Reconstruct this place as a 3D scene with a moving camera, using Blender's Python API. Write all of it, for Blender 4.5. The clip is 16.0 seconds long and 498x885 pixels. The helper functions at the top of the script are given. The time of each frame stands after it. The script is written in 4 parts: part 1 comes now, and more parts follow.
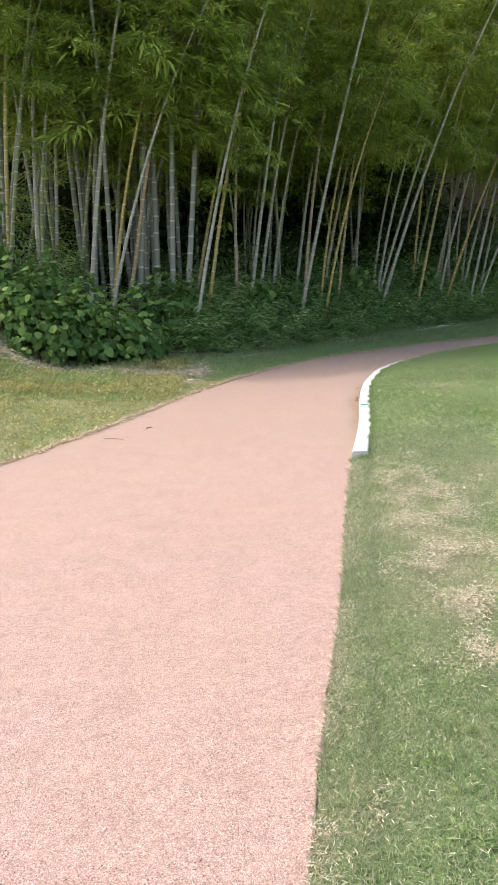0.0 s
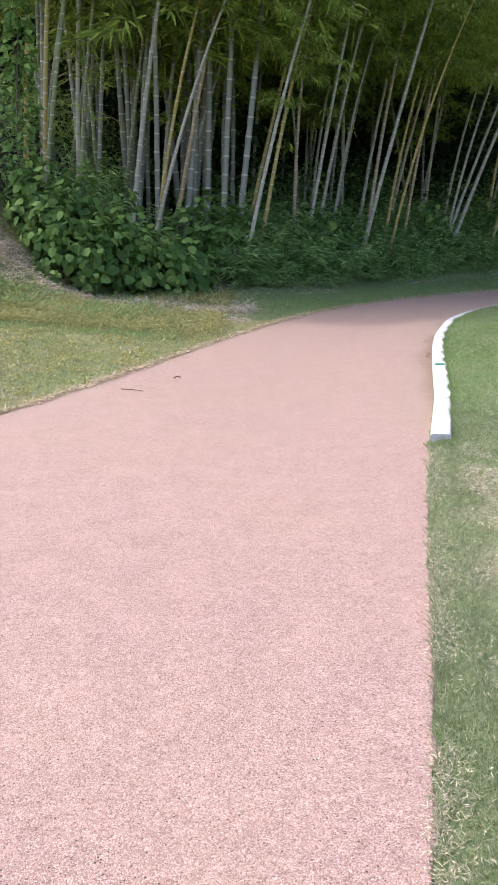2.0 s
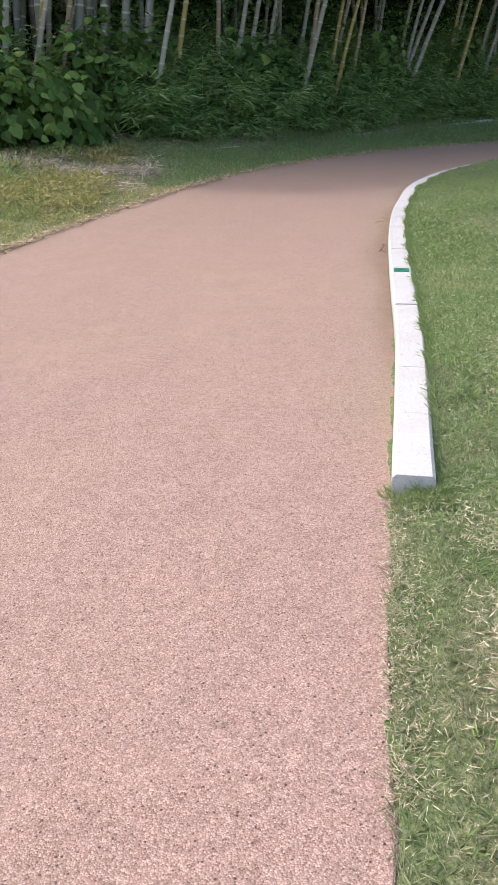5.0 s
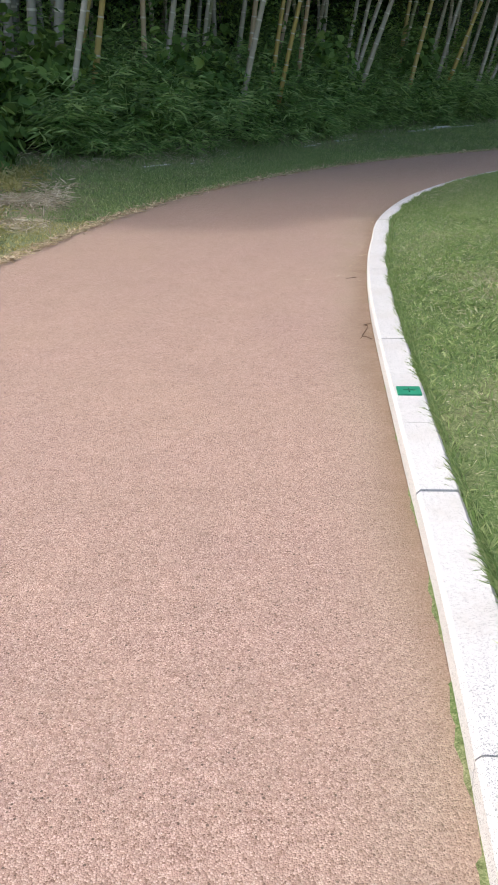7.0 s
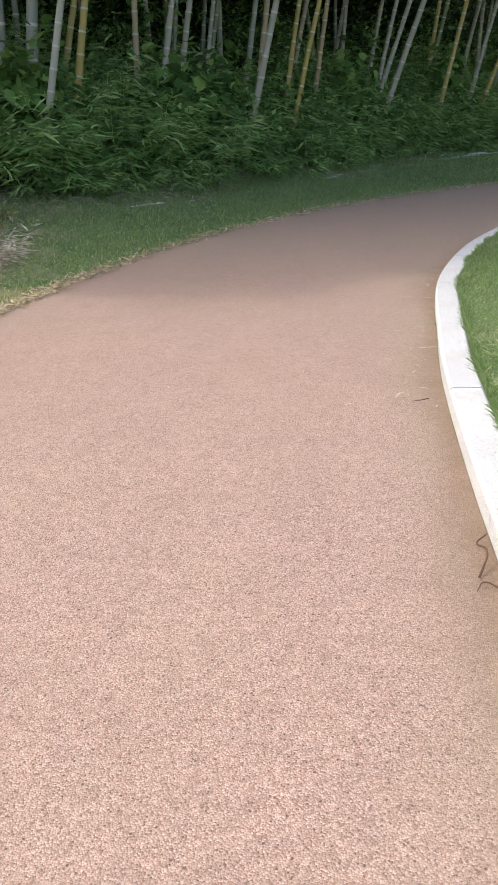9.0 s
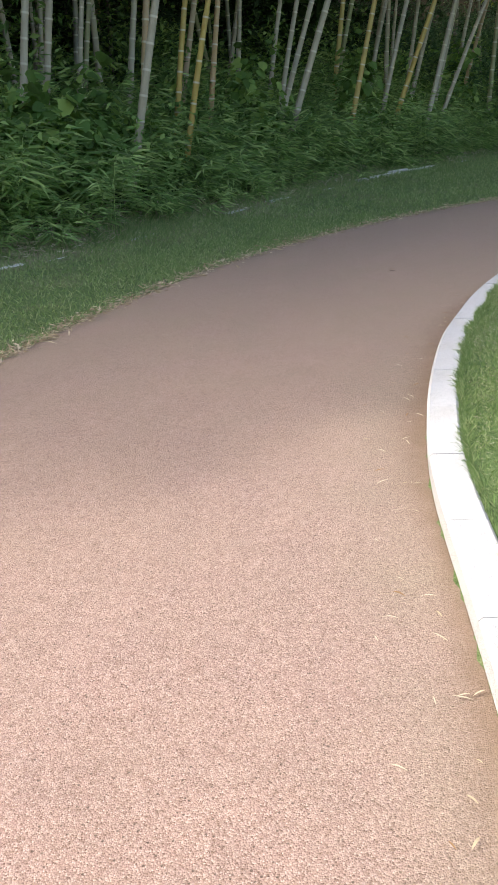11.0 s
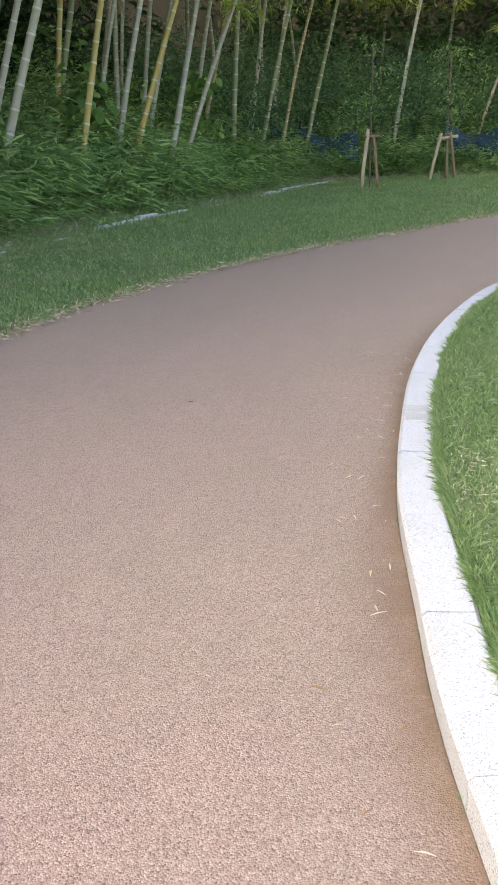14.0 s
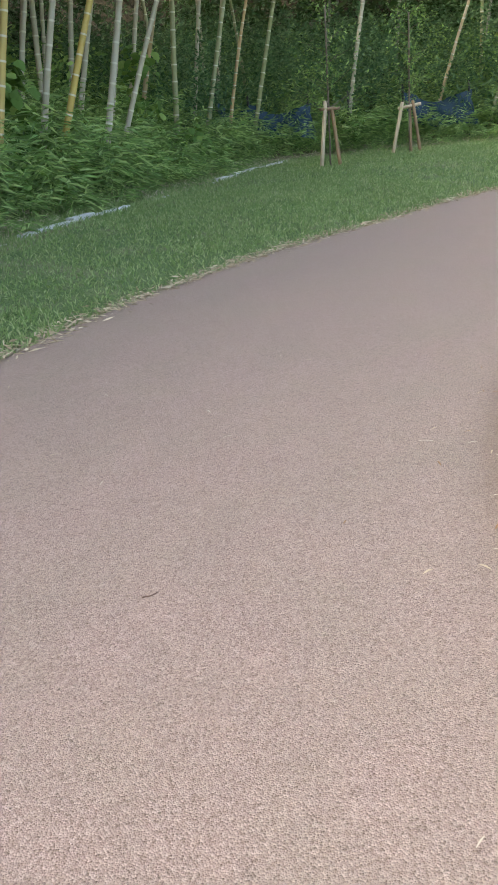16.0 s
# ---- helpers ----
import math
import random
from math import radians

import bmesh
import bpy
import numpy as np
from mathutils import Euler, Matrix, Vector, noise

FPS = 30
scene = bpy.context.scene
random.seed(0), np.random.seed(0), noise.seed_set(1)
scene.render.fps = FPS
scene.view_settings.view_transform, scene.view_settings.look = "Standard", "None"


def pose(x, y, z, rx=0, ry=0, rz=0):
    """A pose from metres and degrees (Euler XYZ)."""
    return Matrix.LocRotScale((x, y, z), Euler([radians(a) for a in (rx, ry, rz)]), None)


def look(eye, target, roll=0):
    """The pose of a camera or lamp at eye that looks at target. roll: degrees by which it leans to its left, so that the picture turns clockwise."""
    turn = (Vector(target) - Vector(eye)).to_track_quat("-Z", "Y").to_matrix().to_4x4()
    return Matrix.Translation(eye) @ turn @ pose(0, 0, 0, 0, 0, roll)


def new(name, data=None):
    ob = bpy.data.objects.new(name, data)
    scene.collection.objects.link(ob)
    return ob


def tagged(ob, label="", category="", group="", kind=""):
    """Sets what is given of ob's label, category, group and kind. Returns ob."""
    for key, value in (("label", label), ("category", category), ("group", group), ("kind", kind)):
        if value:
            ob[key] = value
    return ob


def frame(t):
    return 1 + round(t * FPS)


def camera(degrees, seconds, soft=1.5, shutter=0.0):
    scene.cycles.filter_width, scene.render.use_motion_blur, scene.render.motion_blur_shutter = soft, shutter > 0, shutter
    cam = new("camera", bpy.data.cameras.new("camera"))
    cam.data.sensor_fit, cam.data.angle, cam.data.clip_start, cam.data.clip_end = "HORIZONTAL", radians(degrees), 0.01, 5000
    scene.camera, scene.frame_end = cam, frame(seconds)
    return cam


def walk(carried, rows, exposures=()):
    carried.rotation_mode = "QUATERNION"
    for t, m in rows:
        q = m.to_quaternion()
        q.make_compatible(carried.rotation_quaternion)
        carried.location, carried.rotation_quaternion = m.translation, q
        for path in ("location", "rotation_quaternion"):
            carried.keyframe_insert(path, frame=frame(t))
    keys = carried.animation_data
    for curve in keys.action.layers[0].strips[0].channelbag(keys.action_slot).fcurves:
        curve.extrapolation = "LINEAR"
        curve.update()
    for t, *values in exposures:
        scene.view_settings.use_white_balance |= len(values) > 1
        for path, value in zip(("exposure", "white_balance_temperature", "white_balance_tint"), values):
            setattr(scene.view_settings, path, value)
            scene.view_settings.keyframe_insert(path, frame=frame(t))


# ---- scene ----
# camera and its walk
cam = camera(33.2, 16.0, soft=1.0)
PATH = [
    (0, (0.461, -1.036, 1.574), (0.501, 0.935, 1.239), -3.6),
    (0.5, (0.385, -0.752, 1.572), (0.183, 1.193, 1.151), -0.3),
    (1, (0.406, -0.308, 1.56), (0.072, 1.62, 1.146), 1.9),
    (1.5, (0.431, 0.28, 1.525), (0.181, 2.215, 1.084), 1.7),
    (2, (0.505, 0.843, 1.511), (0.431, 2.782, 1.028), -0.7),
    (2.5, (0.588, 1.359, 1.5), (0.553, 3.245, 0.834), -1.0),
    (3, (0.673, 1.94, 1.466), (0.782, 3.734, 0.588), -0.2),
    (3.5, (0.818, 2.524, 1.389), (0.851, 4.271, 0.415), -0.6),
    (4, (0.921, 3.152, 1.384), (0.973, 4.952, 0.513), 0.2),
    (4.2, (0.952, 3.338, 1.372), (1.001, 5.172, 0.576), 0.3),
    (6.3, (1.141, 5.892, 1.331), (1.141, 7.704, 0.484), -2.7),
    (6.5, (1.165, 6.127, 1.346), (1.137, 7.923, 0.467), -2.5),
    (7, (1.276, 6.719, 1.346), (1.434, 8.549, 0.556), -1.0),
    (7.5, (1.347, 7.309, 1.329), (1.36, 9.157, 0.564), -1.2),
    (8, (1.433, 8.032, 1.268), (1.479, 9.89, 0.53), -0.3),
    (8.5, (1.501, 8.66, 1.249), (1.494, 10.507, 0.482), -0.9),
    (9, (1.576, 9.309, 1.218), (1.698, 11.167, 0.489), -2.0),
    (11.3, (2.129, 12.406, 1.429), (2.448, 14.243, 0.706), -4.2),
    (11.5, (2.179, 12.66, 1.403), (2.515, 14.491, 0.672), -4.2),
    (12, (2.374, 13.298, 1.367), (2.8, 15.109, 0.633), -2.0),
    (12.5, (2.498, 13.913, 1.34), (2.977, 15.718, 0.625), -0.5),
    (13, (2.651, 14.503, 1.338), (3.243, 16.3, 0.688), -0.7),
    (13.5, (2.828, 15.085, 1.303), (3.726, 16.748, 0.648), -0.3),
    (14, (3.086, 15.712, 1.232), (3.966, 17.38, 0.565), -2.1),
    (14.5, (3.296, 16.216, 1.238), (4.455, 17.71, 0.585), -3.7),
    (15, (3.563, 16.633, 1.213), (4.763, 18.075, 0.518), -4.7),
    (15.5, (3.765, 17.082, 1.225), (4.911, 18.539, 0.474), -4.0),
    (16, (4.001, 17.573, 1.212), (4.947, 19.186, 0.502), -5.3),
]
EXPOSURES = [(0, 1.48, 6600, 9), (1, 1.36, 6000, 15), (2, 1.36, 6050, 15), (3.5, 1.03, 6200, 14), (4.5, 1.07, 6350, 13), (6.5, 1.03, 6550, 9), (7.5, 1.1, 6550, 8), (8.5, 1.14, 6550, 7), (9, 1.26, 6600, 7), (11.5, 1.66, 6850, 8), (12.5, 1.92, 6950, 9), (14, 2.28, 6950, 8), (15, 2.3, 7000, 6), (16, 2.5, 7000, 7)]
walk(cam, [(t, look(eye, target, roll)) for t, eye, target, roll in PATH], EXPOSURES)

# ---- world and sun ----
SUN_EL = radians(52)
SUN_AZ = math.atan2(-0.96, 0.37)
world = bpy.data.worlds.new("sky")
scene.world = world
world.use_nodes = True
_sky = world.node_tree.nodes.new("ShaderNodeTexSky")
_sky.sky_type = "NISHITA"
_sky.sun_disc = False
_sky.sun_elevation = SUN_EL
_sky.sun_rotation = SUN_AZ
_sky.air_density, _sky.dust_density, _sky.ozone_density = 1.0, 5.0, 0.6
_bg = world.node_tree.nodes["Background"]
_bg.inputs["Strength"].default_value = 0.15
world.node_tree.links.new(_sky.outputs["Color"], _bg.inputs["Color"])
sun_data = bpy.data.lights.new("sun", "SUN")
sun_data.energy = 0.84
sun_data.angle = radians(1.2)
sun_data.color = (1.0, 0.95, 0.87)
sun = new("sun", sun_data)
_to_sun = Vector((math.sin(SUN_AZ) * math.cos(SUN_EL), math.cos(SUN_AZ) * math.cos(SUN_EL), math.sin(SUN_EL)))
sun.matrix_world = look(_to_sun * 60, (0, 0, 0))

# ---- materials ----


def material(name, rough=0.7, spec=0.3):
    m = bpy.data.materials.new(name)
    m.use_nodes = True
    nt = m.node_tree
    b = nt.nodes["Principled BSDF"]
    b.inputs["Roughness"].default_value = rough
    b.inputs["Specular IOR Level"].default_value = spec
    return m, nt, b


def node(nt, kind, links=None, **values):
    n = nt.nodes.new(kind)
    for k, v in values.items():
        n.inputs[k.replace("_", " ")].default_value = v
    for k, v in (links or {}).items():
        nt.links.new(v, n.inputs[k])
    return n


def coords(nt, kind="Object"):
    return nt.nodes.new("ShaderNodeTexCoord").outputs[kind]


def noise_tex(nt, co, scale, detail=4.0, rough=0.55):
    return node(nt, "ShaderNodeTexNoise", {"Vector": co}, Scale=scale, Detail=detail, Roughness=rough).outputs["Fac"]


def ramp(nt, fac, *stops):
    n = nt.nodes.new("ShaderNodeValToRGB")
    e = n.color_ramp.elements
    while len(e) < len(stops):
        e.new(0.5)
    for el, (p, c) in zip(e, stops):
        el.position = p
        el.color = (*c, 1) if len(c) == 3 else c
    nt.links.new(fac, n.inputs[0])
    return n.outputs["Color"]


def grey(v):
    return (v, v, v)


def mix(nt, fac, a, b, blend="MIX"):
    n = nt.nodes.new("ShaderNodeMix")
    n.data_type, n.blend_type = "RGBA", blend
    for sock, v in ((n.inputs[0], fac), (n.inputs[6], a), (n.inputs[7], b)):
        if isinstance(v, (int, float)):
            sock.default_value = v
        elif isinstance(v, tuple):
            sock.default_value = (*v, 1)
        else:
            nt.links.new(v, sock)
    return n.outputs[2]


def maths(nt, op, a, b=0.0, clamp=False):
    n = nt.nodes.new("ShaderNodeMath")
    n.operation, n.use_clamp = op, clamp
    for sock, v in zip(n.inputs, (a, b)):
        if isinstance(v, (int, float)):
            sock.default_value = v
        else:
            nt.links.new(v, sock)
    return n.outputs[0]


def bump(nt, b, height, strength=0.4, dist=0.01):
    n = node(nt, "ShaderNodeBump", {"Height": height}, Strength=strength, Distance=dist)
    nt.links.new(n.outputs["Normal"], b.inputs["Normal"])


def attribute(nt, name):
    n = nt.nodes.new("ShaderNodeAttribute")
    n.attribute_name = name
    return n.outputs["Fac"]


def leaf_material(name, dark, mid, light, translucent=0.35, rough=0.45):
    m, nt, b = material(name, rough, 0.12)
    rnd = nt.nodes.new("ShaderNodeNewGeometry").outputs["Random Per Island"]
    col = ramp(nt, rnd, (0.0, dark), (0.55, mid), (1.0, light))
    big = noise_tex(nt, coords(nt), 0.9, 2.0)
    col = mix(nt, maths(nt, "MULTIPLY", big, 0.7), col, mix(nt, 0.5, col, light), "MIX")
    nt.links.new(col, b.inputs["Base Color"])
    t = node(nt, "ShaderNodeBsdfTranslucent", {"Color": mix(nt, 0.35, col, light)})
    out = nt.nodes["Material Output"]
    ms = node(nt, "ShaderNodeMixShader", {1: b.outputs[0], 2: t.outputs[0]})
    ms.inputs[0].default_value = translucent
    nt.links.new(ms.outputs[0], out.inputs["Surface"])
    return m


def make_path_material():
    m, nt, b = material("pink_resin_aggregate", 0.75, 0.3)
    co = coords(nt)
    chip = node(nt, "ShaderNodeTexVoronoi", {"Vector": co}, Scale=235.0, Randomness=1.0)
    chip2 = node(nt, "ShaderNodeTexVoronoi", {"Vector": co}, Scale=105.0, Randomness=1.0)
    sep = node(nt, "ShaderNodeSeparateColor", {"Color": chip.outputs["Color"]})
    col = ramp(nt, sep.outputs[0], (0.0, (0.17, 0.10, 0.085)), (0.1, (0.29, 0.185, 0.163)), (0.3, (0.38, 0.255, 0.226)), (0.65, (0.44, 0.305, 0.273)), (1.0, (0.62, 0.47, 0.43)))
    # resin-filled gaps between the chips
    gap = ramp(nt, chip.outputs["Distance"], (0.36, grey(0.0)), (0.68, grey(0.42)))
    col = mix(nt, gap, col, (0.20, 0.115, 0.09))
    sep2 = node(nt, "ShaderNodeSeparateColor", {"Color": chip2.outputs["Color"]})
    pit = ramp(nt, sep2.outputs[1], (0.0, grey(1.0)), (0.055, grey(1.0)), (0.06, grey(0.0)))
    pit_core = ramp(nt, chip2.outputs["Distance"], (0.22, grey(1.0)), (0.42, grey(0.0)))
    col = mix(nt, maths(nt, "MULTIPLY", maths(nt, "MULTIPLY", pit, pit_core), 0.92), col, (0.035, 0.02, 0.017))
    stain = noise_tex(nt, co, 0.55, 5.0)
    col = mix(nt, ramp(nt, stain, (0.35, grey(0.0)), (0.75, grey(0.5))), col, mix(nt, 0.45, col, (0.42, 0.30, 0.2)))
    fine = noise_tex(nt, co, 4.0, 6.0, 0.6)
    col = mix(nt, 1.0, col, ramp(nt, fine, (0.25, grey(0.9)), (0.75, grey(1.06))), "MULTIPLY")
    clotted = noise_tex(nt, co, 22.0, 4.0, 0.7)
    col = mix(nt, 1.0, col, ramp(nt, clotted, (0.3, grey(0.86)), (0.7, grey(1.1))), "MULTIPLY")
    # silt along the edges, plus the greyer tone of the shaded stretch
    silt_shade = maths(nt, "MULTIPLY", attribute(nt, "silt_shade"), ramp(nt, noise_tex(nt, co, 2.2, 5.0), (0.25, grey(0.45)), (0.7, grey(1.0))))
    silt_shade_col = ramp(nt, noise_tex(nt, co, 90.0, 3.0), (0.3, (0.26, 0.193, 0.15)), (0.7, (0.38, 0.298, 0.236)))
    chipped = ramp(nt, sep.outputs[0], (0.0, grey(0.5)), (0.12, grey(0.78)), (0.3, grey(0.95)), (0.7, grey(1.04)), (1.0, grey(1.28)))
    silt_shade_col = mix(nt, 0.85, silt_shade_col, mix(nt, 1.0, silt_shade_col, chipped, "MULTIPLY"))
    col = mix(nt, silt_shade, col, silt_shade_col)
    # brown mud washed against the kerb
    mud = maths(nt, "MULTIPLY", attribute(nt, "mud"), ramp(nt, noise_tex(nt, co, 6.0, 6.0, 0.65), (0.28, grey(0.5)), (0.6, grey(1.0))))
    mud_col = ramp(nt, noise_tex(nt, co, 140.0, 4.0, 0.7), (0.3, (0.14, 0.092, 0.062)), (0.7, (0.26, 0.185, 0.132)))
    col = mix(nt, mud, col, mud_col)
    nt.links.new(col, b.inputs["Base Color"])
    h = maths(nt, "ADD", maths(nt, "MULTIPLY", chip.outputs["Distance"], -1.0), maths(nt, "MULTIPLY", sep.outputs[1], 0.7))
    h = maths(nt, "SUBTRACT", h, maths(nt, "MULTIPLY", maths(nt, "MULTIPLY", pit, pit_core), 1.2))
    bump(nt, b, h, 0.6, 0.005)
    return m


def make_granite(name, light, dark, speck=0.5):
    m, nt, b = material(name, 0.75, 0.3)
    co = coords(nt)
    v = node(nt, "ShaderNodeTexVoronoi", {"Vector": co}, Scale=430.0, Randomness=1.0)
    sep = node(nt, "ShaderNodeSeparateColor", {"Color": v.outputs["Color"]})
    col = ramp(nt, sep.outputs[0], (0.0, dark), (0.09, dark), (0.14, mix_rgb(dark, light, 0.55)), (0.3, light), (1.0, tuple(min(0.86, c * 1.12) for c in light)))
    st = noise_tex(nt, co, 5.0, 6.0, 0.65)
    col = mix(nt, ramp(nt, st, (0.5, grey(0.0)), (0.8, grey(speck))), col, (0.36, 0.33, 0.27))
    rnd = nt.nodes.new("ShaderNodeObjectInfo").outputs["Random"]
    col = mix(nt, 1.0, col, ramp(nt, rnd, (0.0, grey(0.95)), (1.0, grey(1.0))), "MULTIPLY")
    nt.links.new(col, b.inputs["Base Color"])
    bump(nt, b, maths(nt, "ADD", sep.outputs[1], noise_tex(nt, co, 60.0, 3.0)), 0.5, 0.003)
    return m


def mix_rgb(a, b, f):
    return tuple(x * (1 - f) + y * f for x, y in zip(a, b))


def make_ground_material():
    m, nt, b = material("lawn_soil", 0.95, 0.1)
    co = coords(nt)
    n1 = noise_tex(nt, co, 1.3, 6.0, 0.6)
    n2 = maths(nt, "ADD", maths(nt, "MULTIPLY", noise_tex(nt, co, 45.0, 4.0, 0.7), 0.5), maths(nt, "MULTIPLY", noise_tex(nt, co, 190.0, 3.0, 0.7), 0.5))
    lawn = ramp(nt, n2, (0.36, (0.045, 0.075, 0.026)), (0.5, (0.125, 0.19, 0.07)), (0.66, (0.3, 0.33, 0.18)))
    straw = ramp(nt, n2, (0.36, (0.12, 0.10, 0.06)), (0.5, (0.33, 0.28, 0.19)), (0.66, (0.6, 0.54, 0.41)))
    # leafmould, darkened further so the slope reads as shaded forest
    shaded_leafmould = ramp(nt, n2, (0.36, (0.012, 0.012, 0.007)), (0.5, (0.035, 0.032, 0.02)), (0.66, (0.09, 0.075, 0.048)))
    dry = maths(nt, "ADD", attribute(nt, "dry"), maths(nt, "MULTIPLY", maths(nt, "SUBTRACT", n1, 0.5), 1.1), True)
    col = mix(nt, ramp(nt, dry, (0.2, grey(0.0)), (0.75, grey(1.0))), lawn, straw)
    col = mix(nt, attribute(nt, "woods"), col, shaded_leafmould)
    nt.links.new(col, b.inputs["Base Color"])
    bump(nt, b, maths(nt, "ADD", n2, maths(nt, "MULTIPLY", n1, 2.0)), 0.7, 0.03)
    return m


def make_culm_material(name, base, alt, lichen, band=(0.62, 0.6, 0.5)):
    m, nt, b = material(name, 0.5, 0.4)
    co = coords(nt)
    sep = node(nt, "ShaderNodeSeparateXYZ", {"Vector": co})
    stretch = node(nt, "ShaderNodeMapping", {"Vector": co}, Scale=(9.0, 9.0, 0.8))
    n1 = noise_tex(nt, stretch.outputs[0], 2.0, 5.0, 0.65)
    col = ramp(nt, n1, (0.3, base), (0.7, alt))
    rnd = nt.nodes.new("ShaderNodeObjectInfo").outputs["Random"]
    col = mix(nt, maths(nt, "MULTIPLY", rnd, 0.45), col, lichen)
    patch = noise_tex(nt, co, 3.2, 6.0, 0.7)
    col = mix(nt, ramp(nt, patch, (0.52, grey(0.0)), (0.68, grey(0.65))), col, lichen)
    ring = maths(nt, "ABSOLUTE", maths(nt, "SUBTRACT", maths(nt, "FRACT", maths(nt, "DIVIDE", sep.outputs[2], 0.34)), 0.5))
    col = mix(nt, ramp(nt, ring, (0.0, grey(0.9)), (0.035, grey(0.75)), (0.06, grey(0.0))), col, band)
    nt.links.new(col, b.inputs["Base Color"])
    bump(nt, b, n1, 0.15, 0.01)
    return m


def make_wood(name, a, c, scale=6.0, ring_axis=0):
    m, nt, b = material(name, 0.65, 0.3)
    co = coords(nt)
    s = [14.0, 14.0, 14.0]
    s[ring_axis] = 0.7
    st = node(nt, "ShaderNodeMapping", {"Vector": co}, Scale=tuple(s))
    n1 = noise_tex(nt, st.outputs[0], scale * 0.4, 6.0, 0.6)
    col = ramp(nt, n1, (0.3, a), (0.7, c))
    col = mix(nt, 1.0, col, ramp(nt, noise_tex(nt, co, 3.0), (0.3, grey(0.8)), (0.7, grey(1.1))), "MULTIPLY")
    nt.links.new(col, b.inputs["Base Color"])
    bump(nt, b, n1, 0.35, 0.006)
    return m


def make_plain(name, colour, rough=0.6, var=0.15, scale=20.0, metal=0.0):
    m, nt, b = material(name, rough, 0.3)
    n1 = noise_tex(nt, coords(nt), scale, 4.0)
    col = ramp(nt, n1, (0.3, tuple(c * (1 - var) for c in colour)), (0.7, tuple(min(1, c * (1 + var)) for c in colour)))
    nt.links.new(col, b.inputs["Base Color"])
    b.inputs["Metallic"].default_value = metal
    bump(nt, b, n1, 0.15, 0.003)
    return m


M_PATH = make_path_material()
M_KERB = make_granite("white_granite", (0.56, 0.56, 0.575), (0.24, 0.26, 0.28), 0.35)
M_EDGING = make_granite("grey_concrete", (0.6, 0.6, 0.59), (0.3, 0.3, 0.3), 0.9)
M_PLATE_GREY = make_granite("worn_grey_stone", (0.46, 0.46, 0.45), (0.26, 0.26, 0.26), 0.6)
M_GROUND = make_ground_material()
M_CULMS = [
    make_culm_material("culm_grey", (0.34, 0.30, 0.215), (0.46, 0.42, 0.32), (0.52, 0.49, 0.41)),
    make_culm_material("culm_yellow", (0.42, 0.29, 0.05), (0.50, 0.37, 0.10), (0.46, 0.39, 0.2)),
    make_culm_material("culm_tan", (0.40, 0.26, 0.12), (0.50, 0.35, 0.19), (0.5, 0.46, 0.38)),
    make_culm_material("culm_green", (0.17, 0.2, 0.075), (0.3, 0.31, 0.15), (0.42, 0.4, 0.3)),
]
M_CULM_DARK = make_culm_material("culm_shaded_grey", (0.20, 0.19, 0.14), (0.30, 0.29, 0.23), (0.36, 0.35, 0.3))
M_BRANCH = make_plain("bamboo_branch", (0.24, 0.23, 0.08), 0.6, 0.3)
M_LEAF_BAMBOO = leaf_material("bamboo_leaf", (0.06, 0.12, 0.02), (0.22, 0.34, 0.055), (0.55, 0.62, 0.14), 0.45)
M_LEAF_YELLOW = leaf_material("yellowed_bamboo_leaf", (0.2, 0.26, 0.04), (0.36, 0.42, 0.07), (0.52, 0.54, 0.13), 0.45)
M_LEAF_SASA = leaf_material("bamboo_grass_leaf", (0.025, 0.07, 0.025), (0.15, 0.32, 0.09), (0.55, 0.7, 0.3), 0.45, 0.4)
M_LEAF_SHRUB = leaf_material("shrub_leaf", (0.025, 0.075, 0.028), (0.13, 0.28, 0.085), (0.45, 0.62, 0.22), 0.45, 0.45)
# shrub_leaf darkened as if shaded, for far shrubs and those on the mound
M_LEAF_SHRUB_FAR = leaf_material("dimmed_bluish_shrub_leaf", (0.018, 0.055, 0.03), (0.07, 0.16, 0.075), (0.22, 0.34, 0.16), 0.4, 0.45)
M_LEAF_KUDZU = leaf_material("vine_leaf", (0.02, 0.06, 0.02), (0.09, 0.2, 0.05), (0.34, 0.48, 0.14), 0.4, 0.6)
M_LEAF_WOODS_SHADED = leaf_material("shaded_woods_leaf", (0.02, 0.045, 0.018), (0.045, 0.09, 0.032), (0.09, 0.14, 0.05), 0.25)
M_GRASS = leaf_material("lawn_blade", (0.085, 0.18, 0.055), (0.18, 0.31, 0.09), (0.45, 0.5, 0.26), 0.35)
M_GRASS_PALE = leaf_material("thatchy_lawn_blade", (0.12, 0.19, 0.075), (0.23, 0.30, 0.135), (0.52, 0.53, 0.37), 0.35)
M_GRASS_DRY = leaf_material("sunburnt_lawn_blade", (0.19, 0.2, 0.065), (0.32, 0.325, 0.11), (0.54, 0.5, 0.25), 0.3)
M_STRAW = leaf_material("dry_straw", (0.30, 0.24, 0.15), (0.52, 0.45, 0.33), (0.74, 0.68, 0.55), 0.15, 0.7)
M_LITTER = leaf_material("brown_litter", (0.26, 0.19, 0.11), (0.46, 0.36, 0.24), (0.68, 0.58, 0.42), 0.15, 0.7)
M_STAKE = make_wood("pale_stake_wood", (0.46, 0.36, 0.25), (0.6, 0.5, 0.36), 6.0, 2)
M_STAKE_DARK = make_wood("brown_stake_wood", (0.22, 0.14, 0.08), (0.34, 0.23, 0.14), 6.0, 2)
M_LOG = make_wood("varnished_log", (0.24, 0.105, 0.05), (0.38, 0.19, 0.10), 5.0, 0)
